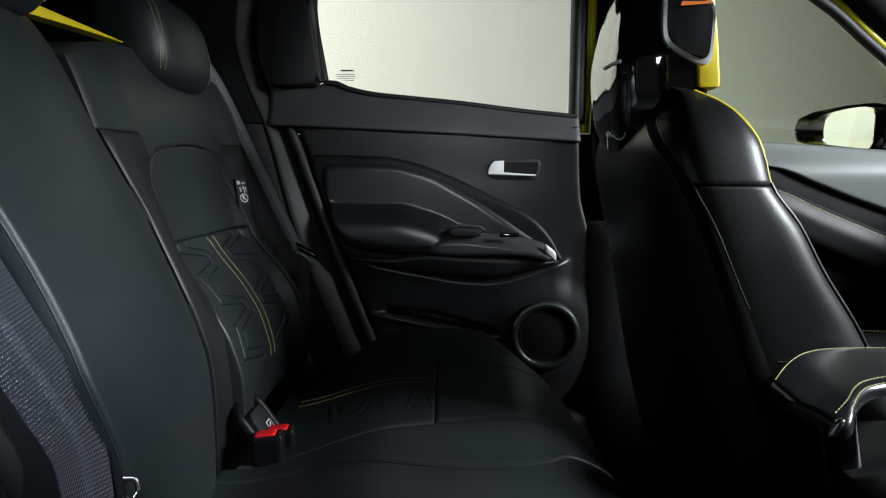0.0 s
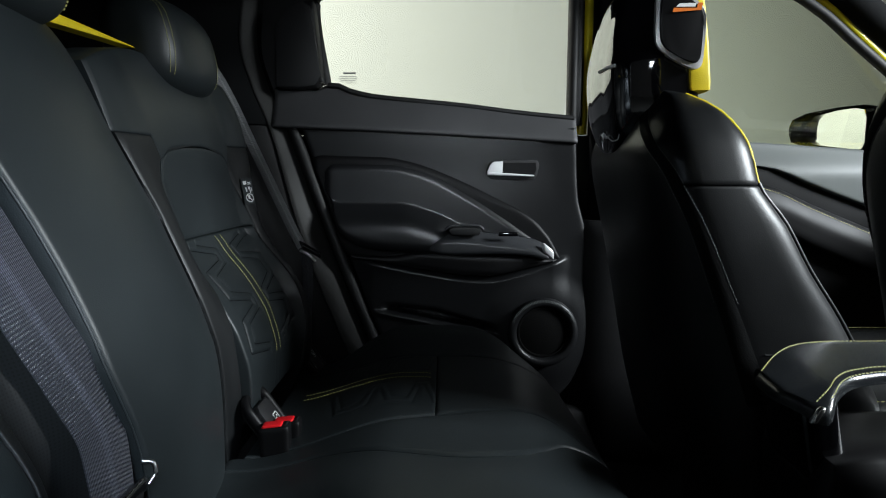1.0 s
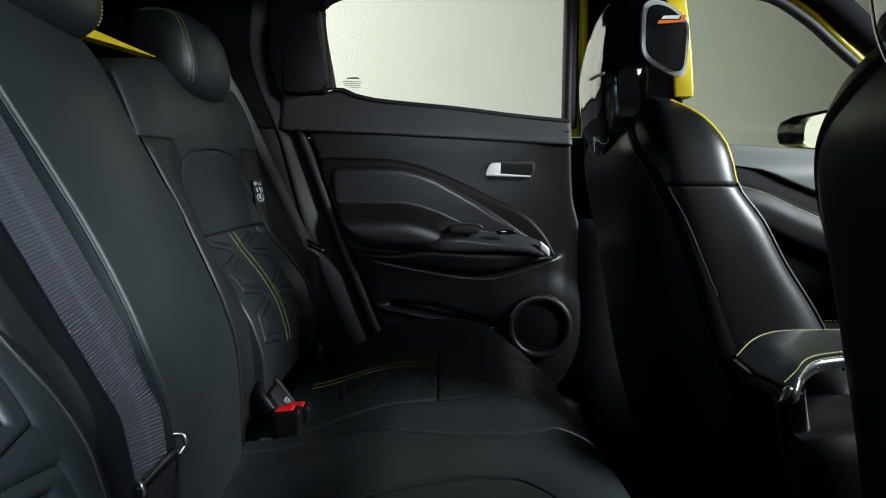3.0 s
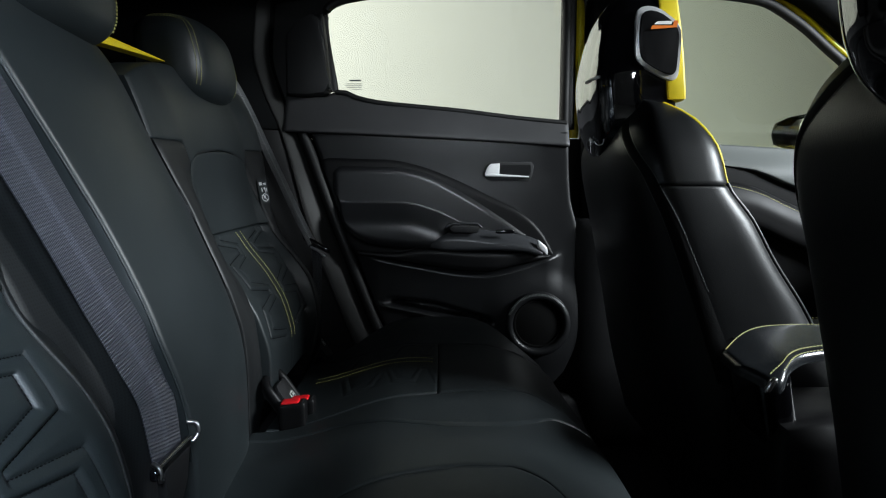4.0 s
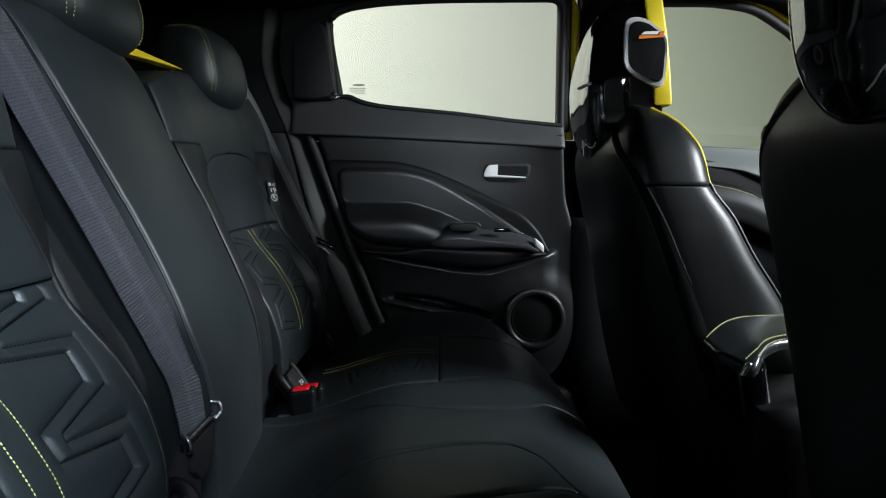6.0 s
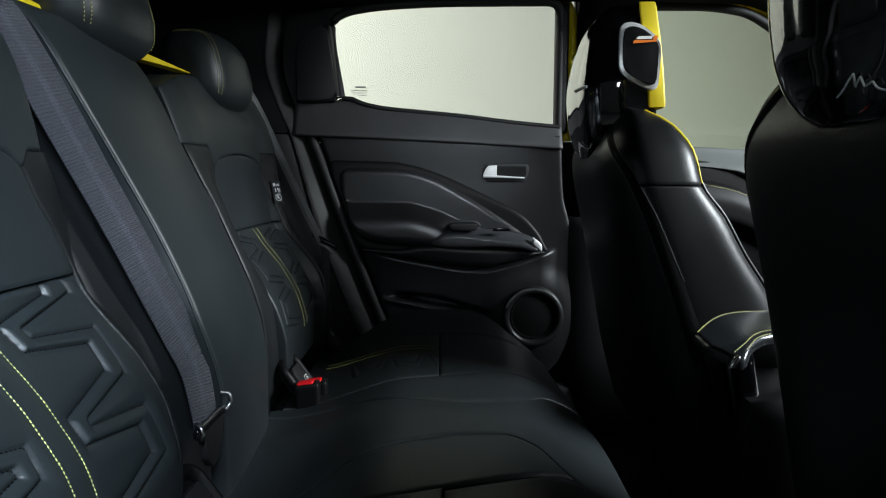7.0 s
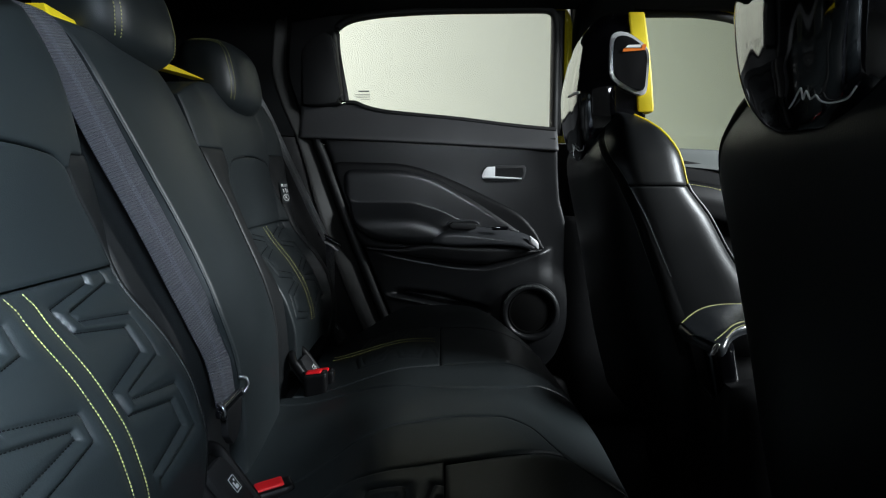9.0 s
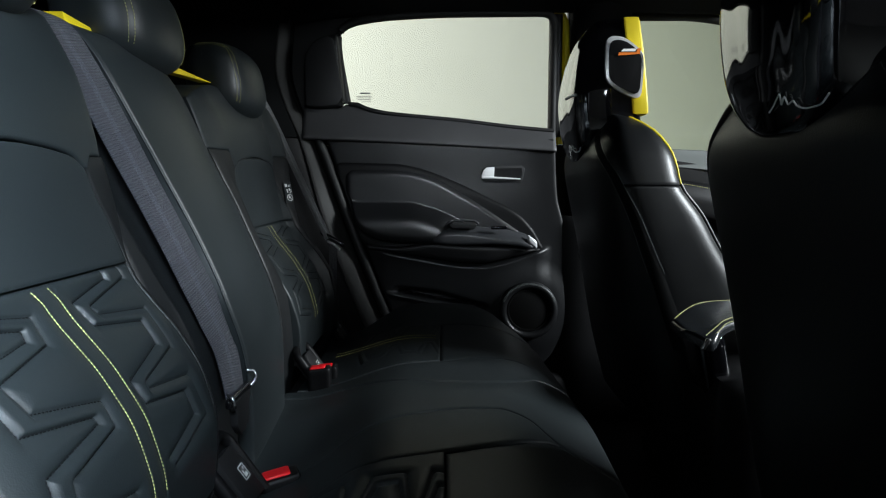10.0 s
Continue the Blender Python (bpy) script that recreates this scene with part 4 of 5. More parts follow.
# child-seat anchor covers between cushion and backrest
def anchor_cover(x, y, z):
    t = thing("anchor_cover", (x - 0.01, y, z - 0.05), "black plastic child seat anchor cover in the bench", "anchor cover", "anchor covers")

    def lie(a, b, h):
        return (x - 0.57 * b + 0.82 * h, y + a, z + 0.82 * b + 0.57 * h)
    rim = [(-0.036, -0.050), (-0.038, 0.022), (-0.031, 0.036), (-0.018, 0.041), (0.016, 0.041), (0.028, 0.036), (0.034, 0.022), (0.032, -0.050)]
    part("frame", tube([lie(a, b, 0.008) for a, b in rim], 0.0065, 10, 40, squash=1.2), SURROUND, t)
    part("recess", prism(rim, lambda a, b, h: lie(a * 0.95, b * 0.96, h - 0.004), 0.006), SURROUND, t)
    c = part("flap", prism([(-0.024, -0.046), (-0.026, 0.015), (-0.020, 0.024), (0.018, 0.024), (0.023, 0.015), (0.022, -0.046)], lambda a, b, h: lie(a, b, 0.0035 + h), 0.012, 0.002), PLASTIC_DARK, t)
    bm = bmesh.new()
    for a, b, w, hh in ((0.004, -0.001, 0.014, 0.0013), (0.004, -0.019, 0.014, 0.0013), (-0.003, -0.010, 0.0013, 0.018), (0.011, -0.010, 0.0013, 0.018), (0.002, -0.012, 0.003, 0.009), (0.006, -0.014, 0.005, 0.005), (0.0065, -0.006, 0.003, 0.003)):
        bm.faces.new([bm.verts.new(lie(a + sx * w / 2, b + sz * hh / 2, 0.0175)) for sx, sz in ((-1, -1), (1, -1), (1, 1), (-1, 1))])
    part("seat_symbol", bm, WHITE_PRINT, c, "white child seat symbol", smooth=False)
    return t


anchor_cover(-0.266, 0.377, 0.352)
anchor_cover(-0.262, 0.800, 0.350)
anchor_cover(-0.280, 1.118, 0.352)


# ---- rear headrests ----
def headrest(yc, half, z0, z1):
    t = thing("rear_headrest", (-0.46, yc, z0), "black leather rear headrest with yellow stitching", "headrest", "rear headrests")
    zc, hz = (z0 + z1) / 2, (z1 - z0) / 2

    def lean(p):
        k = p.z / hz
        f = p.y / half
        x = p.x - 0.010 * k - 0.012 * max(0, -k - 0.2) + 0.016 * (1 - f * f) * (1 if p.x > 0 else 0.3)
        if k > 0:
            x += 0.010 * k * k * (-1 if p.x > 0 else 1)
        return (x, p.y * (1 - 0.06 * k * k), p.z - 0.010 * f * f * k)
    part("cushion", rbox((-0.450, yc, zc), (0.052, half, hz), 0.036, 12, bend=lean), LEATHER, t)
    rows = bmesh.new()
    hx = 0.052
    for off in (0.012, 0.021):
        for s in (-1, 1):
            yy = s * (half - off)
            raw = [(hx, yy, -hz + 0.014 + (2 * hz - 0.014) * k / 9) for k in range(10)] + [(hx - 0.012 * k, yy, hz) for k in range(1, 8)]
            path = [Vector((-0.450, yc, zc)) + Vector(lean(round_point(p, (hx, half, hz), 0.036) * 1.004)) + Vector((0.0012, 0, 0.0004)) for p in raw]
            stitch_row(rows, path, 0.0044, fill=0.6, r=0.0006)
    tagged(part("stitching", rows, THREAD, t, "double row of yellow stitching"), kind="stuff")
    part("guide", tube([(-0.455, yc, z0 - 0.03), (-0.455, yc, z0 + 0.02)], 0.011, 10), PLASTIC_DARK, t)
    return t


headrest(0.950, 0.104, 0.828, 0.971)
headrest(0.547, 0.095, 0.850, 0.985)
headrest(0.188, 0.134, 0.846, 0.980)

# ---- rear bench: cushion ----
bench = backrest


def seat_z(x, y):
    z = 0.365 - 0.045 * smoothstep(-0.06, -0.27, x) - 0.022 * smoothstep(0.62, 0.48, y) * smoothstep(-0.10, -0.20, x)
    z = z - 0.052 * (np.clip((x + 0.030 * smoothstep(0.66, 1.15, y) - 0.03) / 0.19, 0, 1.5) ** 2.8)
    z = z + 0.012 * smoothstep(1.04, 1.20, y) - 0.015 * smoothstep(1.24, 1.33, y)
    z = z + 0.010 * np.exp(-(((y - 0.575) / 0.12) ** 2))
    return z


def on_seat(x, y, h):
    return (x, y, h)


def cushion(name, x0, x1, lo, hi, mat, extra=None, label="", na=40, nb=40, roll=0.0018, width=0.006, skirt=0.05):
    return part(name, patch(x0, x1, lo, hi, (lambda a, b: seat_z(a, b) + extra(a, b)) if extra else seat_z, on_seat, na, nb, roll=roll, width=width, skirt=skirt), mat, bench, label)


arc_near = curve([(-0.30, 0.435), (-0.146, 0.470), (-0.05, 0.512), (0.03, 0.530), (0.07, 0.530), (0.11, 0.507), (0.146, 0.446), (0.175, 0.425), (0.20, 0.42)])
seam_near = curve([(-0.30, 0.33), (-0.12, 0.37), (-0.004, 0.402), (0.07, 0.424), (0.144, 0.443), (0.175, 0.424), (0.20, 0.419)])
arc_far = curve([(-0.30, 0.70), (-0.179, 0.690), (-0.05, 0.655), (0.03, 0.640), (0.08, 0.645), (0.13, 0.68), (0.16, 0.715), (0.20, 0.73)])
seam_far = curve([(-0.30, 0.735), (-0.179, 0.745), (-0.011, 0.782), (0.08, 0.806), (0.13, 0.812), (0.165, 0.795), (0.20, 0.755)])
far_seam = curve([(-0.30, 1.07), (-0.20, 1.055), (-0.02, 1.060), (0.20, 1.075)])
far_rim = curve([(-0.30, 1.10), (-0.21, 1.13), (-0.12, 1.25), (-0.05, 1.30), (0.04, 1.28), (0.10, 1.22), (0.15, 1.14), (0.20, 1.10)])
near_rim = curve([(-0.30, 0.05), (-0.05, -0.10), (0.20, -0.09)])


def quilt_seat(x, y, yc):
    return quilt(y - yc, 0.608 + (x + 0.006))


cushion("centre_cushion", -0.29, 0.223, lambda x: arc_near(x) + 0.001, lambda x: arc_far(x) - 0.001, LEATHER, na=70, nb=50)
cushion("bolster_cushion", -0.29, 0.146, lambda x: seam_near(x) + 0.001, lambda x: np.maximum(arc_near(x) - 0.001, seam_near(x) + 0.002), LEATHER, lambda a, b: 0.001 + 0 * a, na=60, nb=14, roll=0.0025, width=0.005)
cushion("bolster_cushion", -0.29, 0.223, lambda x: arc_far(x) + 0.001, lambda x: np.maximum(seam_far(x) - 0.001, arc_far(x) + 0.002), LEATHER, lambda a, b: 0.001 + 0 * a, na=60, nb=14, roll=0.0025, width=0.005)
cushion("front_cushion", -0.003, 0.223, lambda x: near_rim(x), lambda x: seam_near(x) - 0.001, LEATHER, na=44, nb=50)
cushion("front_cushion", -0.010, 0.223, lambda x: seam_far(x) + 0.001, lambda x: far_seam(x) - 0.001, LEATHER, na=44, nb=40)
qn = cushion("quilted_cushion", -0.27, -0.005, lambda x: near_rim(x) + 0.10, lambda x: seam_near(x) - 0.001, LEATHER, lambda a, b: 0.002 + quilt_seat(a, b, 0.230), "black quilted leather seat insert", na=160, nb=150)
qf = cushion("quilted_cushion", -0.27, -0.012, lambda x: seam_far(x) + 0.001, lambda x: far_seam(x) - 0.001, LEATHER, lambda a, b: 0.002 + 0.2 * quilt_seat(a, b, 0.945), "black quilted leather seat insert", na=160, nb=150)
cushion("side_bolster", -0.29, 0.205, lambda x: far_seam(x) + 0.001, lambda x: far_rim(x), LEATHER, na=50, nb=30, roll=0.005, width=0.012)
for q, yc, xe in ((qf, 0.945, -0.014), (qn, 0.230, -0.007)):
    rows = bmesh.new()
    for d in (-0.0105, 0.0105):
        stitch_row(rows, [(x, yc + d, float(seat_z(x, yc + d)) + 0.0040 - 0.004 * max(0, (x - xe + 0.006) / 0.006)) for x in np.linspace(-0.235, xe, 14)], 0.0056, fill=0.66, r=0.00090)
    tagged(part("yellow_stitching", rows, THREAD, q, "double row of yellow stitching"), kind="stuff")
part("valance", patch(0.05, 0.275, const(-0.06), const(1.20), lambda z, y: 0.198 - 0.10 * np.clip((0.33 - z) / 0.3, 0, 1), lambda a, b, h: (h, b, a), 16, 12, roll=0.012, width=0.02, skirt=0.06), LEATHER, bench, "dark leather bench front")
part("base", plain_box(-0.30, 0.06, -0.05, 1.22, 0.02, 0.30), PLASTIC_DARK, bench, smooth=False)


# ---- belt buckles ----
def buckle(x, y, z, turn, k=1.0):
    t = thing("belt_buckle", (x, y, z - 0.06), "black seat belt buckle with a red release button", "belt buckle", "belt buckles")
    ca, sa = math.cos(turn), math.sin(turn)

    def tip(p):
        xx, yy = p.x * k, p.y * k
        return (xx * ca - yy * sa, xx * sa + yy * ca, (p.z + 0.10 * p.x) * k)
    part("housing", rbox((x, y, z - 0.030 * k), (0.026, 0.016, 0.032), 0.006, 6, bend=tip), SURROUND, t)
    part("release_button", rbox((x - 0.004 * k, y - 0.001, z + 0.0015), (0.0175, 0.0110, 0.0035), 0.003, 5, bend=tip), RED, t, "red release button")
    part("slot_edge", rbox((x + 0.0195 * k, y + 0.0195 * k * sa, z + 0.001), (0.003, 0.013, 0.003), 0.0025, 3, bend=tip), PLASTIC_DARK, t)
    part("stalk", tube([(x, y, z - 0.055 * k), (x - 0.02, y, z - 0.10)], 0.012, 8, 4), BELT, t)
    return t


buckle(-0.221, 0.441, 0.318, 0.42)
buckle(-0.231, 0.752, 0.362, 0.05, 0.78)
buckle(-0.226, 0.792, 0.352, 0.05, 0.78)


# ---- belts ----
centre_belt = thing("seat_belt", (-0.30, 0.47, 0.36), "grey woven centre seat belt over the backrest", "seat belt", "seat belts")
part("webbing", ribbon([(-0.480, 0.350, 0.866), (-0.452, 0.355, 0.884), (-0.426, 0.359, 0.873), (-0.400, 0.364, 0.830), (-0.380, 0.373, 0.780), (-0.360, 0.389, 0.720), (-0.337, 0.401, 0.660), (-0.316, 0.414, 0.600), (-0.299, 0.433, 0.540), (-0.286, 0.445, 0.490), (-0.276, 0.438, 0.452), (-0.271, 0.433, 0.428)], lambda t: (0.25 - 0.2 * max(0, t - 0.8) / 0.2, 1, 0.0), 0.0515, count=90), BELT, centre_belt)
tongue = part("tongue_plate", rbox((-0.266, 0.432, 0.431), (0.0045, 0.040, 0.0065), 0.004, 6), GLOSS, centre_belt, "glossy black belt tongue plate")
part("plate_edge", tube([(-0.2615, 0.396, 0.4365), (-0.2605, 0.432, 0.4375), (-0.2615, 0.466, 0.4365)], 0.0009, 6, 10), STEEL, tongue, "bright edge of the plate")
part("tongue_eye", tube([(-0.262, 0.470, 0.430), (-0.258, 0.476, 0.438), (-0.261, 0.477, 0.447), (-0.269, 0.474, 0.449)], 0.0022, 8, 12), STEEL, tongue, "bright steel loop")
part("tongue_eye", tube([(-0.262, 0.398, 0.424), (-0.257, 0.390, 0.430), (-0.259, 0.391, 0.440), (-0.266, 0.394, 0.443)], 0.0024, 8, 10), STEEL, tongue, "bright steel loop")
part("anchor_stalk", prism([(0.404, 0.430), (0.460, 0.430), (0.452, 0.402), (0.440, 0.385), (0.422, 0.382), (0.408, 0.398)], lambda a, b, h: (-0.270 + h, a, b), 0.010, 0.003), PLASTIC_DARK, centre_belt)

side_belt = thing("seat_belt", (-0.28, 1.22, 0.40), "grey woven outer seat belt beside the door", "seat belt", "seat belts")
part("webbing", ribbon([(-0.52, 1.14, 1.0), (-0.468, 1.165, 0.935), (-0.445, 1.175, 0.90), (-0.378, 1.193, 0.745), (-0.322, 1.208, 0.61), (-0.298, 1.215, 0.555)], lambda t: (0.16, 1, 0.05), 0.045, count=40), BELT_LIT, side_belt)
part("tongue_plate", rbox((-0.288, 1.217, 0.553), (0.030, 0.008, 0.007), 0.005, 5, bend=lambda p: (p.x, p.y, p.z - 0.55 * p.x)), GLOSS, side_belt, "glossy black belt tongue")
part("tongue_bar", tube([(-0.300, 1.208, 0.548), (-0.284, 1.208, 0.540), (-0.268, 1.210, 0.525)], 0.003, 8, 8), STEEL, side_belt, "bright steel tongue")
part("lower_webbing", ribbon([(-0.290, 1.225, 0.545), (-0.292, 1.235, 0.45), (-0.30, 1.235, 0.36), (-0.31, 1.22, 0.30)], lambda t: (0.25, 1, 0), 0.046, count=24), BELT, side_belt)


# ---- front seats ----
def front_seat(yc, ahead=0.0):
    """A sports front seat with a glossy shell behind its built-in headrest; x0 faces the rear bench."""
    t = thing("front_seat", (0.48, yc, 0.02), "black leather front sports seat with glossy headrest shell", "car seat", "front seats")
    back = curve([(0.24, 0.365), (0.36, 0.335), (0.50, 0.310), (0.58, 0.296), (0.69, 0.274), (0.735, 0.268), (0.77, 0.276), (0.80, 0.294), (0.82, 0.306), (0.83, 0.306)])
    front = curve([(0.24, 0.66), (0.36, 0.625), (0.50, 0.552), (0.58, 0.497), (0.64, 0.462), (0.69, 0.424), (0.74, 0.412), (0.78, 0.388), (0.81, 0.352), (0.826, 0.318), (0.83, 0.304)])
    half = curve([(0.24, 0.215), (0.36, 0.225), (0.50, 0.222), (0.60, 0.220), (0.69, 0.214), (0.74, 0.203), (0.78, 0.180), (0.805, 0.150), (0.822, 0.110), (0.83, 0.06)])

    def at(z, w, grow=0.0):
        """A point of the seat's outline at height z; w is the angle, pi at the back."""
        lo, hi, h = float(back(z)) - grow, float(front(z)) + grow, float(half(z)) + grow
        c, s = math.cos(w), math.sin(w)
        e = 0.40 if c > 0 else 0.62
        return Vector(((lo + hi) / 2 + (hi - lo) / 2 * math.copysign(abs(c) ** e, c), yc + h * math.copysign(abs(s) ** e, s), z))

    turn = curve([(0.30, 1.42), (0.42, 1.36), (0.55, 1.29), (0.65, 1.19), (0.70, 1.05), (0.763, 0.60), (0.812, 0.32), (0.83, 0.22)])

    def ring(z, groove=0.0, grow=0.0):
        """One outline; the groove is cut into the sides only, from the corner band forwards."""
        pts = []
        for k in range(72):
            w = 2 * math.pi * k / 72
            lap = float(smoothstep(-0.05, 0.10, abs(w - math.pi) - float(turn(z))))
            pts.append(at(z, w, grow - groove * lap))
        return pts
    zs = list(np.linspace(0.24, 0.68, 22)) + [0.6845, 0.6868]
    high = [0.6935] + list(np.linspace(0.697, 0.80, 15)) + [0.808, 0.815, 0.821, 0.826, 0.829]
    part("backrest", loft([ring(z) for z in zs] + [ring(0.6885, 0.0012), ring(0.690, 0.004)]), LEATHER_FRONT, t, "black leather lower backrest")
    part("shoulder", loft([ring(0.6895, 0.004, 0.0004), ring(0.6905, 0.0012, 0.0004)] + [ring(z, 0, 0.0004) for z in high]), LEATHER_FRONT, t, "black leather upper backrest")
    # cloth band with stitched edges round each back corner, yellow front edge
    for s in (-1, 1):
        bb = bmesh.new()
        cols, lines = [], ([], [])
        for z in np.linspace(0.40, 0.822, 44):
            w0 = float(turn(z))
            cols.append([bb.verts.new(at(z, math.pi - s * (w0 + d), 0.0020 - 0.0012 * abs(d / 0.10) ** 4)) for d in (-0.10, -0.07, -0.03, 0.0, 0.03, 0.07, 0.10)])
            for line, d in zip(lines, (-0.12, 0.12)):
                line.append(at(z, math.pi - s * (w0 + d), 0.0008))
        for ca, cb2 in zip(cols[:-1], cols[1:]):
            for i in range(6):
                bb.faces.new((ca[i], ca[i + 1], cb2[i + 1], cb2[i]))
        bmesh.ops.solidify(bb, geom=bb.faces[:], thickness=0.001)
        part("corner_band", bb, CLOTH, t, "matt black cloth band over the seat corner")
        row = bmesh.new()
        for line in lines:
            stitch_row(row, line[14:], 0.005, r=0.0005)
        tagged(part("band_stitching", row, PLASTIC_GREY, t, "grey stitching"), kind="stuff")
        edge = [at(z, 0 - s * -0.69, 0.002) for z in np.linspace(0.42, 0.815, 30)]
        part("front_piping", tube(edge[20:], lambda q: 0.0022 + 0.002 * q, 8), YELLOW_TRIM, t, "yellow leather edge")
        part("edge_piping", tube(edge[:21], 0.0035, 8), LEATHER_FRONT, t)
        # short cross seam low on the side
        part("side_seam", tube([at(0.47, math.pi - s * w, 0.0002) for w in np.linspace(1.5, 2.35, 12)], 0.0012, 6), SURROUND, t)
    # headrest shell
    hw = curve([(0.737, 0.045), (0.750, 0.076), (0.775, 0.098), (0.82, 0.108), (0.86, 0.110), (0.93, 0.101), (0.97, 0.090), (1.00, 0.074), (1.012, 0.05)])
    stem = curve([(0.74, 0.262), (0.77, 0.252), (0.80, 0.245), (0.86, 0.240), (0.93, 0.250), (0.97, 0.264), (1.012, 0.295)])

    def shell(z, y):
        d = np.clip(np.abs((y - yc) / hw(z)), 0, 1)
        x = stem(z) + 0.012 * d**2 + 0.052 * d**11
        rec = smoothstep(0.060, 0.030, np.abs(y - yc) - 0.08 * (z - 0.80)) * smoothstep(0.766, 0.786, z) * (1 - smoothstep(0.945, 0.965, z))
        return -(x + 0.0012 * rec)
    sh = part("headrest_shell", patch(0.737, 1.010, lambda z: yc - hw(z), lambda z: yc + hw(z), shell, lambda a, b, h: (-h, b, a), 90, 90, roll=0.004, width=0.006, skirt=0.003), GLOSS, t, "glossy piano black headrest shell")
    # headrest cushion with a framed speaker on each side
    def pod(z, cut=0.0):
        x0, x1, h = float(stem(z)) + 0.014, 0.372 - 0.10 * (z - 0.90) - 0.6 * max(0, z - 0.97), float(hw(z)) - 0.006 - cut
        pts = []
        for k in range(48):
            c, q = math.cos(2 * math.pi * k / 48), math.sin(2 * math.pi * k / 48)
            e = 0.36 if c > 0 else 0.55
            pts.append(((x0 + x1) / 2 + (x1 - x0) / 2 * math.copysign(abs(c) ** e, c), yc + h * math.copysign(abs(q) ** 0.5, q), z))
        return pts
    part("headrest_cushion", loft([pod(0.872, 0.003), pod(0.875)] + [pod(z) for z in np.linspace(0.885, 1.006, 16)] + [pod(1.010, 0.012)]), LEATHER_FRONT, t)
    part("neck", loft([pod(z, 0.002) for z in np.linspace(0.792, 0.8715, 10)]), GLOSS, t, "glossy black headrest neck")
    part("headrest_front", rbox((0.3690, yc, 0.914), (0.0066, 0.104, 0.092), 0.0064, 8, bend=lambda p: (p.x - 0.10 * p.z - 2.0 * p.y * p.y * (p.x < 0), p.y * (1 - 0.16 * max(0, p.z) / 0.085), p.z)), YELLOW_TRIM, t, "yellow leather headrest front")
    for s in (-1, 1):
        out = [(0.297, 0.955), (0.296, 0.890), (0.306, 0.874), (0.352, 0.850), (0.364, 0.854), (0.366, 0.872), (0.368, 0.925), (0.362, 0.940), (0.332, 0.964), (0.308, 0.966)]

        for k in range(2):  # round the corners off
            out = [q for (a0, b0), (a1, b1) in zip(out, out[1:] + out[:1]) for q in ((0.78 * a0 + 0.22 * a1, 0.78 * b0 + 0.22 * b1), (0.22 * a0 + 0.78 * a1, 0.22 * b0 + 0.78 * b1))]

        def side(a, b, h, s=s):
            return (a, yc + s * (0.104 + h - 0.16 * 0.104 * max(0, b - 0.925) / 0.085), b)
        fr = part("speaker_frame", prism(out, side, 0.008, 0.0012), SILVER, t, "satin silver speaker frame")
        cx, cz = 0.335, 0.908
        inn = [(cx + (a - cx) * 0.84, cz + (b - cz) * 0.86) for a, b in out]
        part("speaker_cover", prism(inn, lambda a, b, h: side(a, b, 0.0075 + h), 0.004, 0.0015), COVER, fr, "black speaker cover")
        bd = bmesh.new()
        for a0, a1, b0, b1 in ((0.316, 0.366, 0.930, 0.9345), ):
            bd.faces.new([bd.verts.new(side(a, b, 0.0122)) for a, b in ((0.318, 0.9275), (0.358, 0.9305), (0.361, 0.941), (0.354, 0.941), (0.352, 0.9335), (0.320, 0.9335))])
        part("badge", bd, ORANGE, fr, "small orange and white badge", smooth=False)
        bw = bmesh.new()
        bw.faces.new([bw.verts.new(side(a, b, 0.0123)) for a, b in ((0.323, 0.935), (0.350, 0.9352), (0.352, 0.9405), (0.328, 0.9398))])
        part("badge_bar", bw, WHITE_PRINT, fr, "white bar on the badge", smooth=False)
    # white tube laid on the shell in place of its specular reflection
    strip = [(-float(shell(np.float64(0.861), np.float64(yc - d))) - 0.0010, yc - d, 0.861) for d in np.linspace(0.030, 0.085, 10)]
    part("shell_glint", tube(strip, 0.0026, 8, 40), WHITE_PRINT, t, "white strip standing in for a reflection on the headrest shell")
    # small script-like highlight at the foot of the shell recess, modelled as a white line
    streak = [(0.030, 0.772), (0.020, 0.778), (0.010, 0.787), (0.006, 0.790), (0.007, 0.778), (0.000, 0.786), (-0.002, 0.777), (-0.010, 0.780), (-0.012, 0.774), (-0.022, 0.770), (-0.036, 0.772), (-0.048, 0.782)]
    part("shell_highlight", tube([(-float(shell(np.float64(b - 0.012), np.float64(yc + 0.85 * a - 0.034))) - 0.0010, yc + 0.85 * a - 0.034, 0.7 * b + 0.216) for a, b in streak], 0.0008, 6, 60), WHITE_PRINT, t, "thin white line standing in for a highlight on the shell")
    # seat cushion with its stitched side
    cb = part("cushion", rbox((0.72, yc, 0.315), (0.26, 0.225, 0.085), 0.05, 8), LEATHER_FRONT, t)
    rw = bmesh.new()
    for s in (-1, 1):
        stitch_row(rw, [(x, yc + s * 0.200, 0.3985) for x in np.linspace(0.50, 0.94, 8)], 0.007, r=0.0009)
    tagged(part("stitching", rw, THREAD, cb, "yellow thread stitching"), kind="stuff")
    part("seat_base", rbox((0.70, yc, 0.13), (0.22, 0.19, 0.11), 0.03, 4), PLASTIC_DARK, t)
    t.location.x += ahead
    return t


front_seat(0.945)
front_seat(0.225, 0.018)

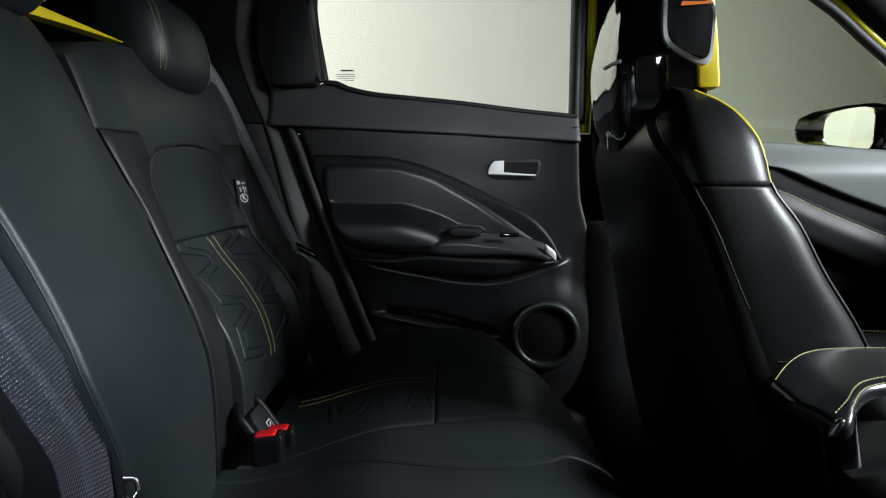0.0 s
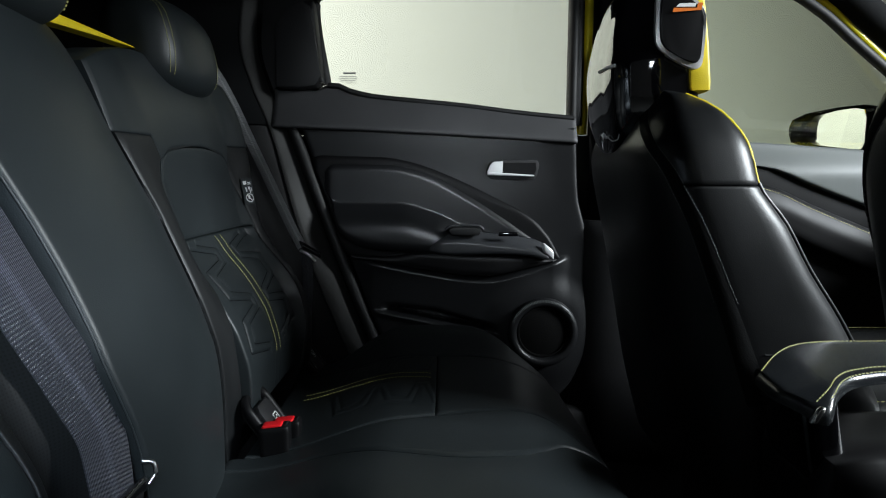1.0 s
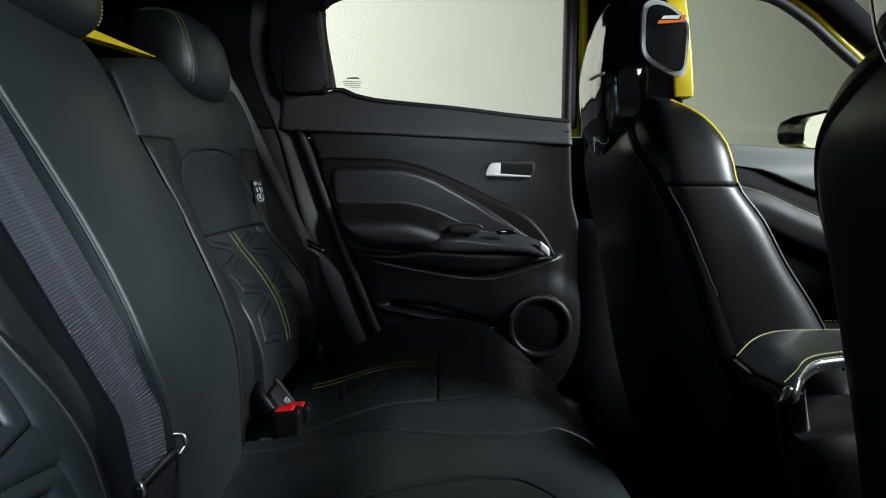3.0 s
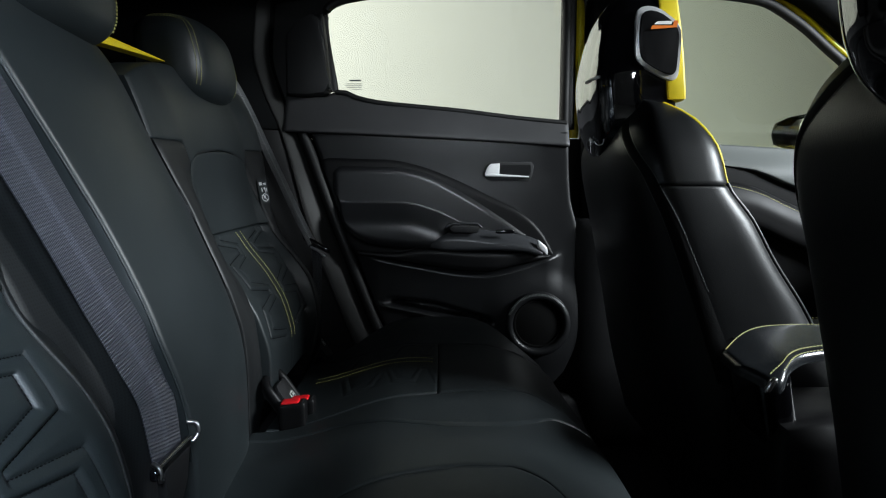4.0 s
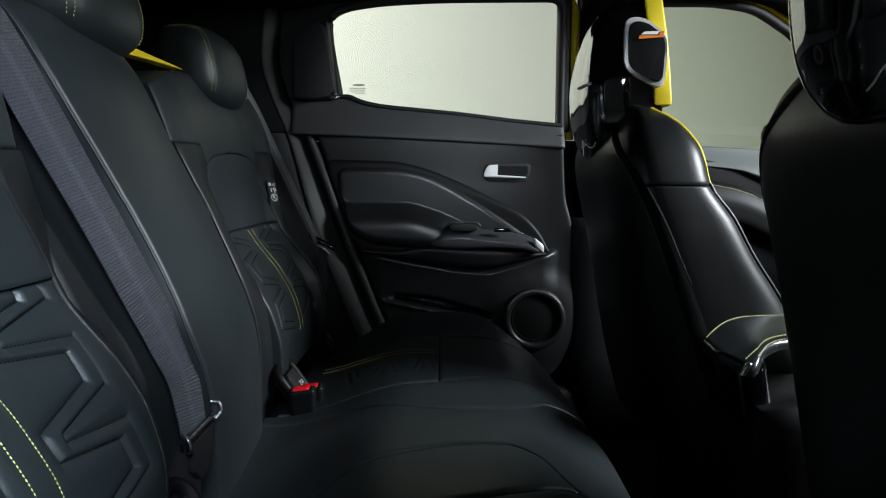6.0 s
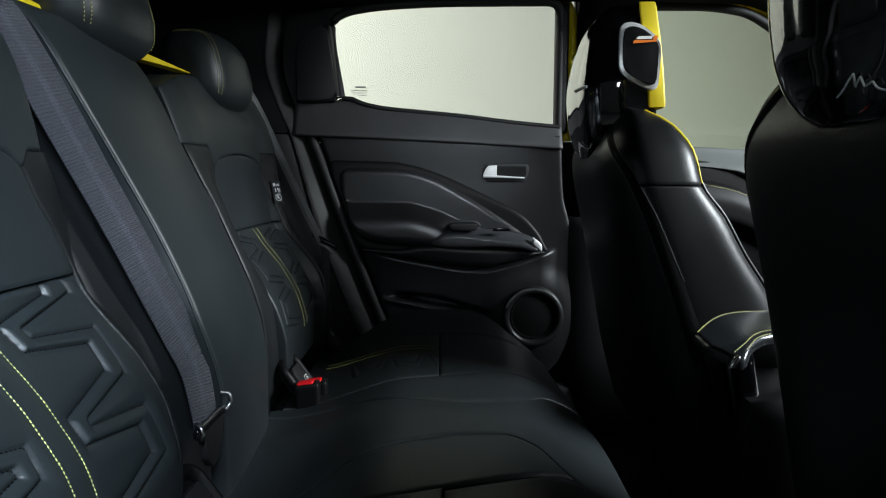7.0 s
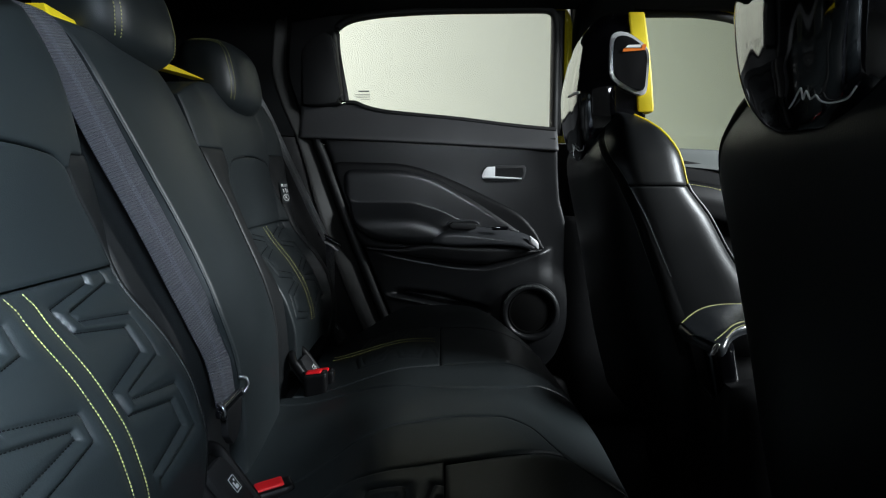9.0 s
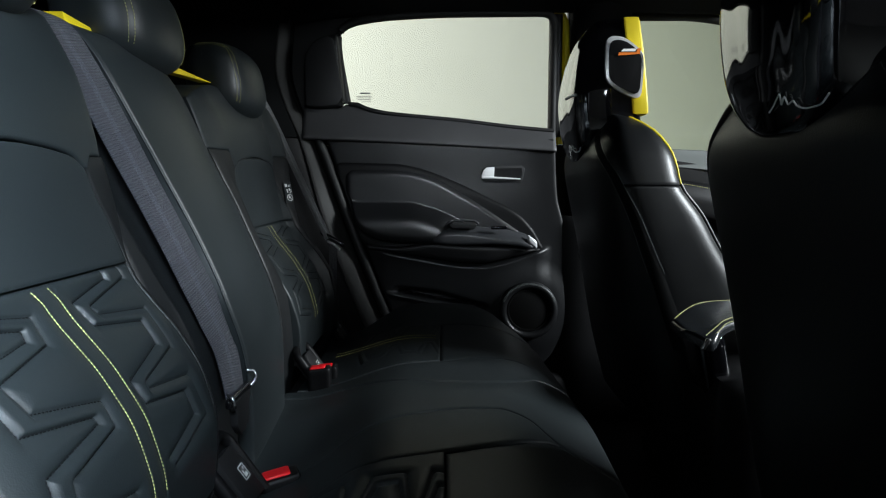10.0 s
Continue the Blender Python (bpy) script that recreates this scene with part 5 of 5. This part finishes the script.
# ---- centre console ----
con = thing("centre_console", (0.60, 0.615, 0.02), "dark centre console with stitched leather armrest lid", "console")
part("body", rbox((0.72, 0.630, 0.215), (0.32, 0.078, 0.195), 0.03, 6, bend=lambda p: (p.x + (0.12 * (p.z - 0.2) * -0.4 if p.x < 0 else 0), p.y, p.z)), SURROUND, con)


lid_near = curve([(0.345, 0.612), (0.360, 0.572), (0.384, 0.540), (0.41, 0.566), (0.45, 0.594), (0.50, 0.605), (0.74, 0.612)])
lid_far = curve([(0.345, 0.614), (0.370, 0.642), (0.40, 0.669), (0.45, 0.696), (0.50, 0.705), (0.74, 0.708)])


def lid_z(x, y):
    return 0.490 + 0.11 * (y - 0.625) - 0.010 * smoothstep(0.42, 0.345, x) - 6.0 * np.clip(np.abs(y - 0.630) - 0.05, 0, 1) ** 2


part("lid", patch(0.354, 0.74, lid_near, lid_far, lid_z, on_seat, 50, 30, roll=0.007, width=0.012, skirt=0.007), LID, con, "black leather armrest lid")
rows = bmesh.new()
stitch_row(rows, [(x, float(lid_far(x)) - 0.007, float(lid_z(x, lid_far(x) - 0.007)) - 0.0004) for x in np.linspace(0.362, 0.73, 18)], 0.0050, r=0.0009)
for off, low in ((0.0125, -0.0003), (0.0045, 0.0016)):
    stitch_row(rows, [(x, float(lid_near(x)) + off, float(lid_z(x, lid_near(x) + off)) - low) for x in np.linspace(0.380, 0.73, 18)], 0.0055, r=0.0009)
tagged(part("stitching", rows, THREAD, con, "yellow thread stitching"), kind="stuff")
part("rear_cover", rbox((0.412, 0.630, 0.415), (0.022, 0.052, 0.055), 0.014, 6, bend=lambda p: (p.x - 0.25 * p.z, p.y * (1 + 2.0 * p.z), p.z)), GLOSS, con, "glossy black rear console cover")
part("chrome_clip", rbox((0.376, 0.545, 0.462), (0.004, 0.004, 0.009), 0.003, 3, bend=lambda p: (p.x + 0.5 * p.z, p.y, p.z)), CHROME, con, "small bright clip")
part("gear_surround", rbox((1.00, 0.62, 0.42), (0.20, 0.08, 0.05), 0.03, 5), GLOSS, con, "glossy gear lever surround")
part("gear_lever", tube([(0.98, 0.62, 0.46), (0.97, 0.62, 0.54)], 0.018, 10, 6), CHROME, con, "bright gear lever")
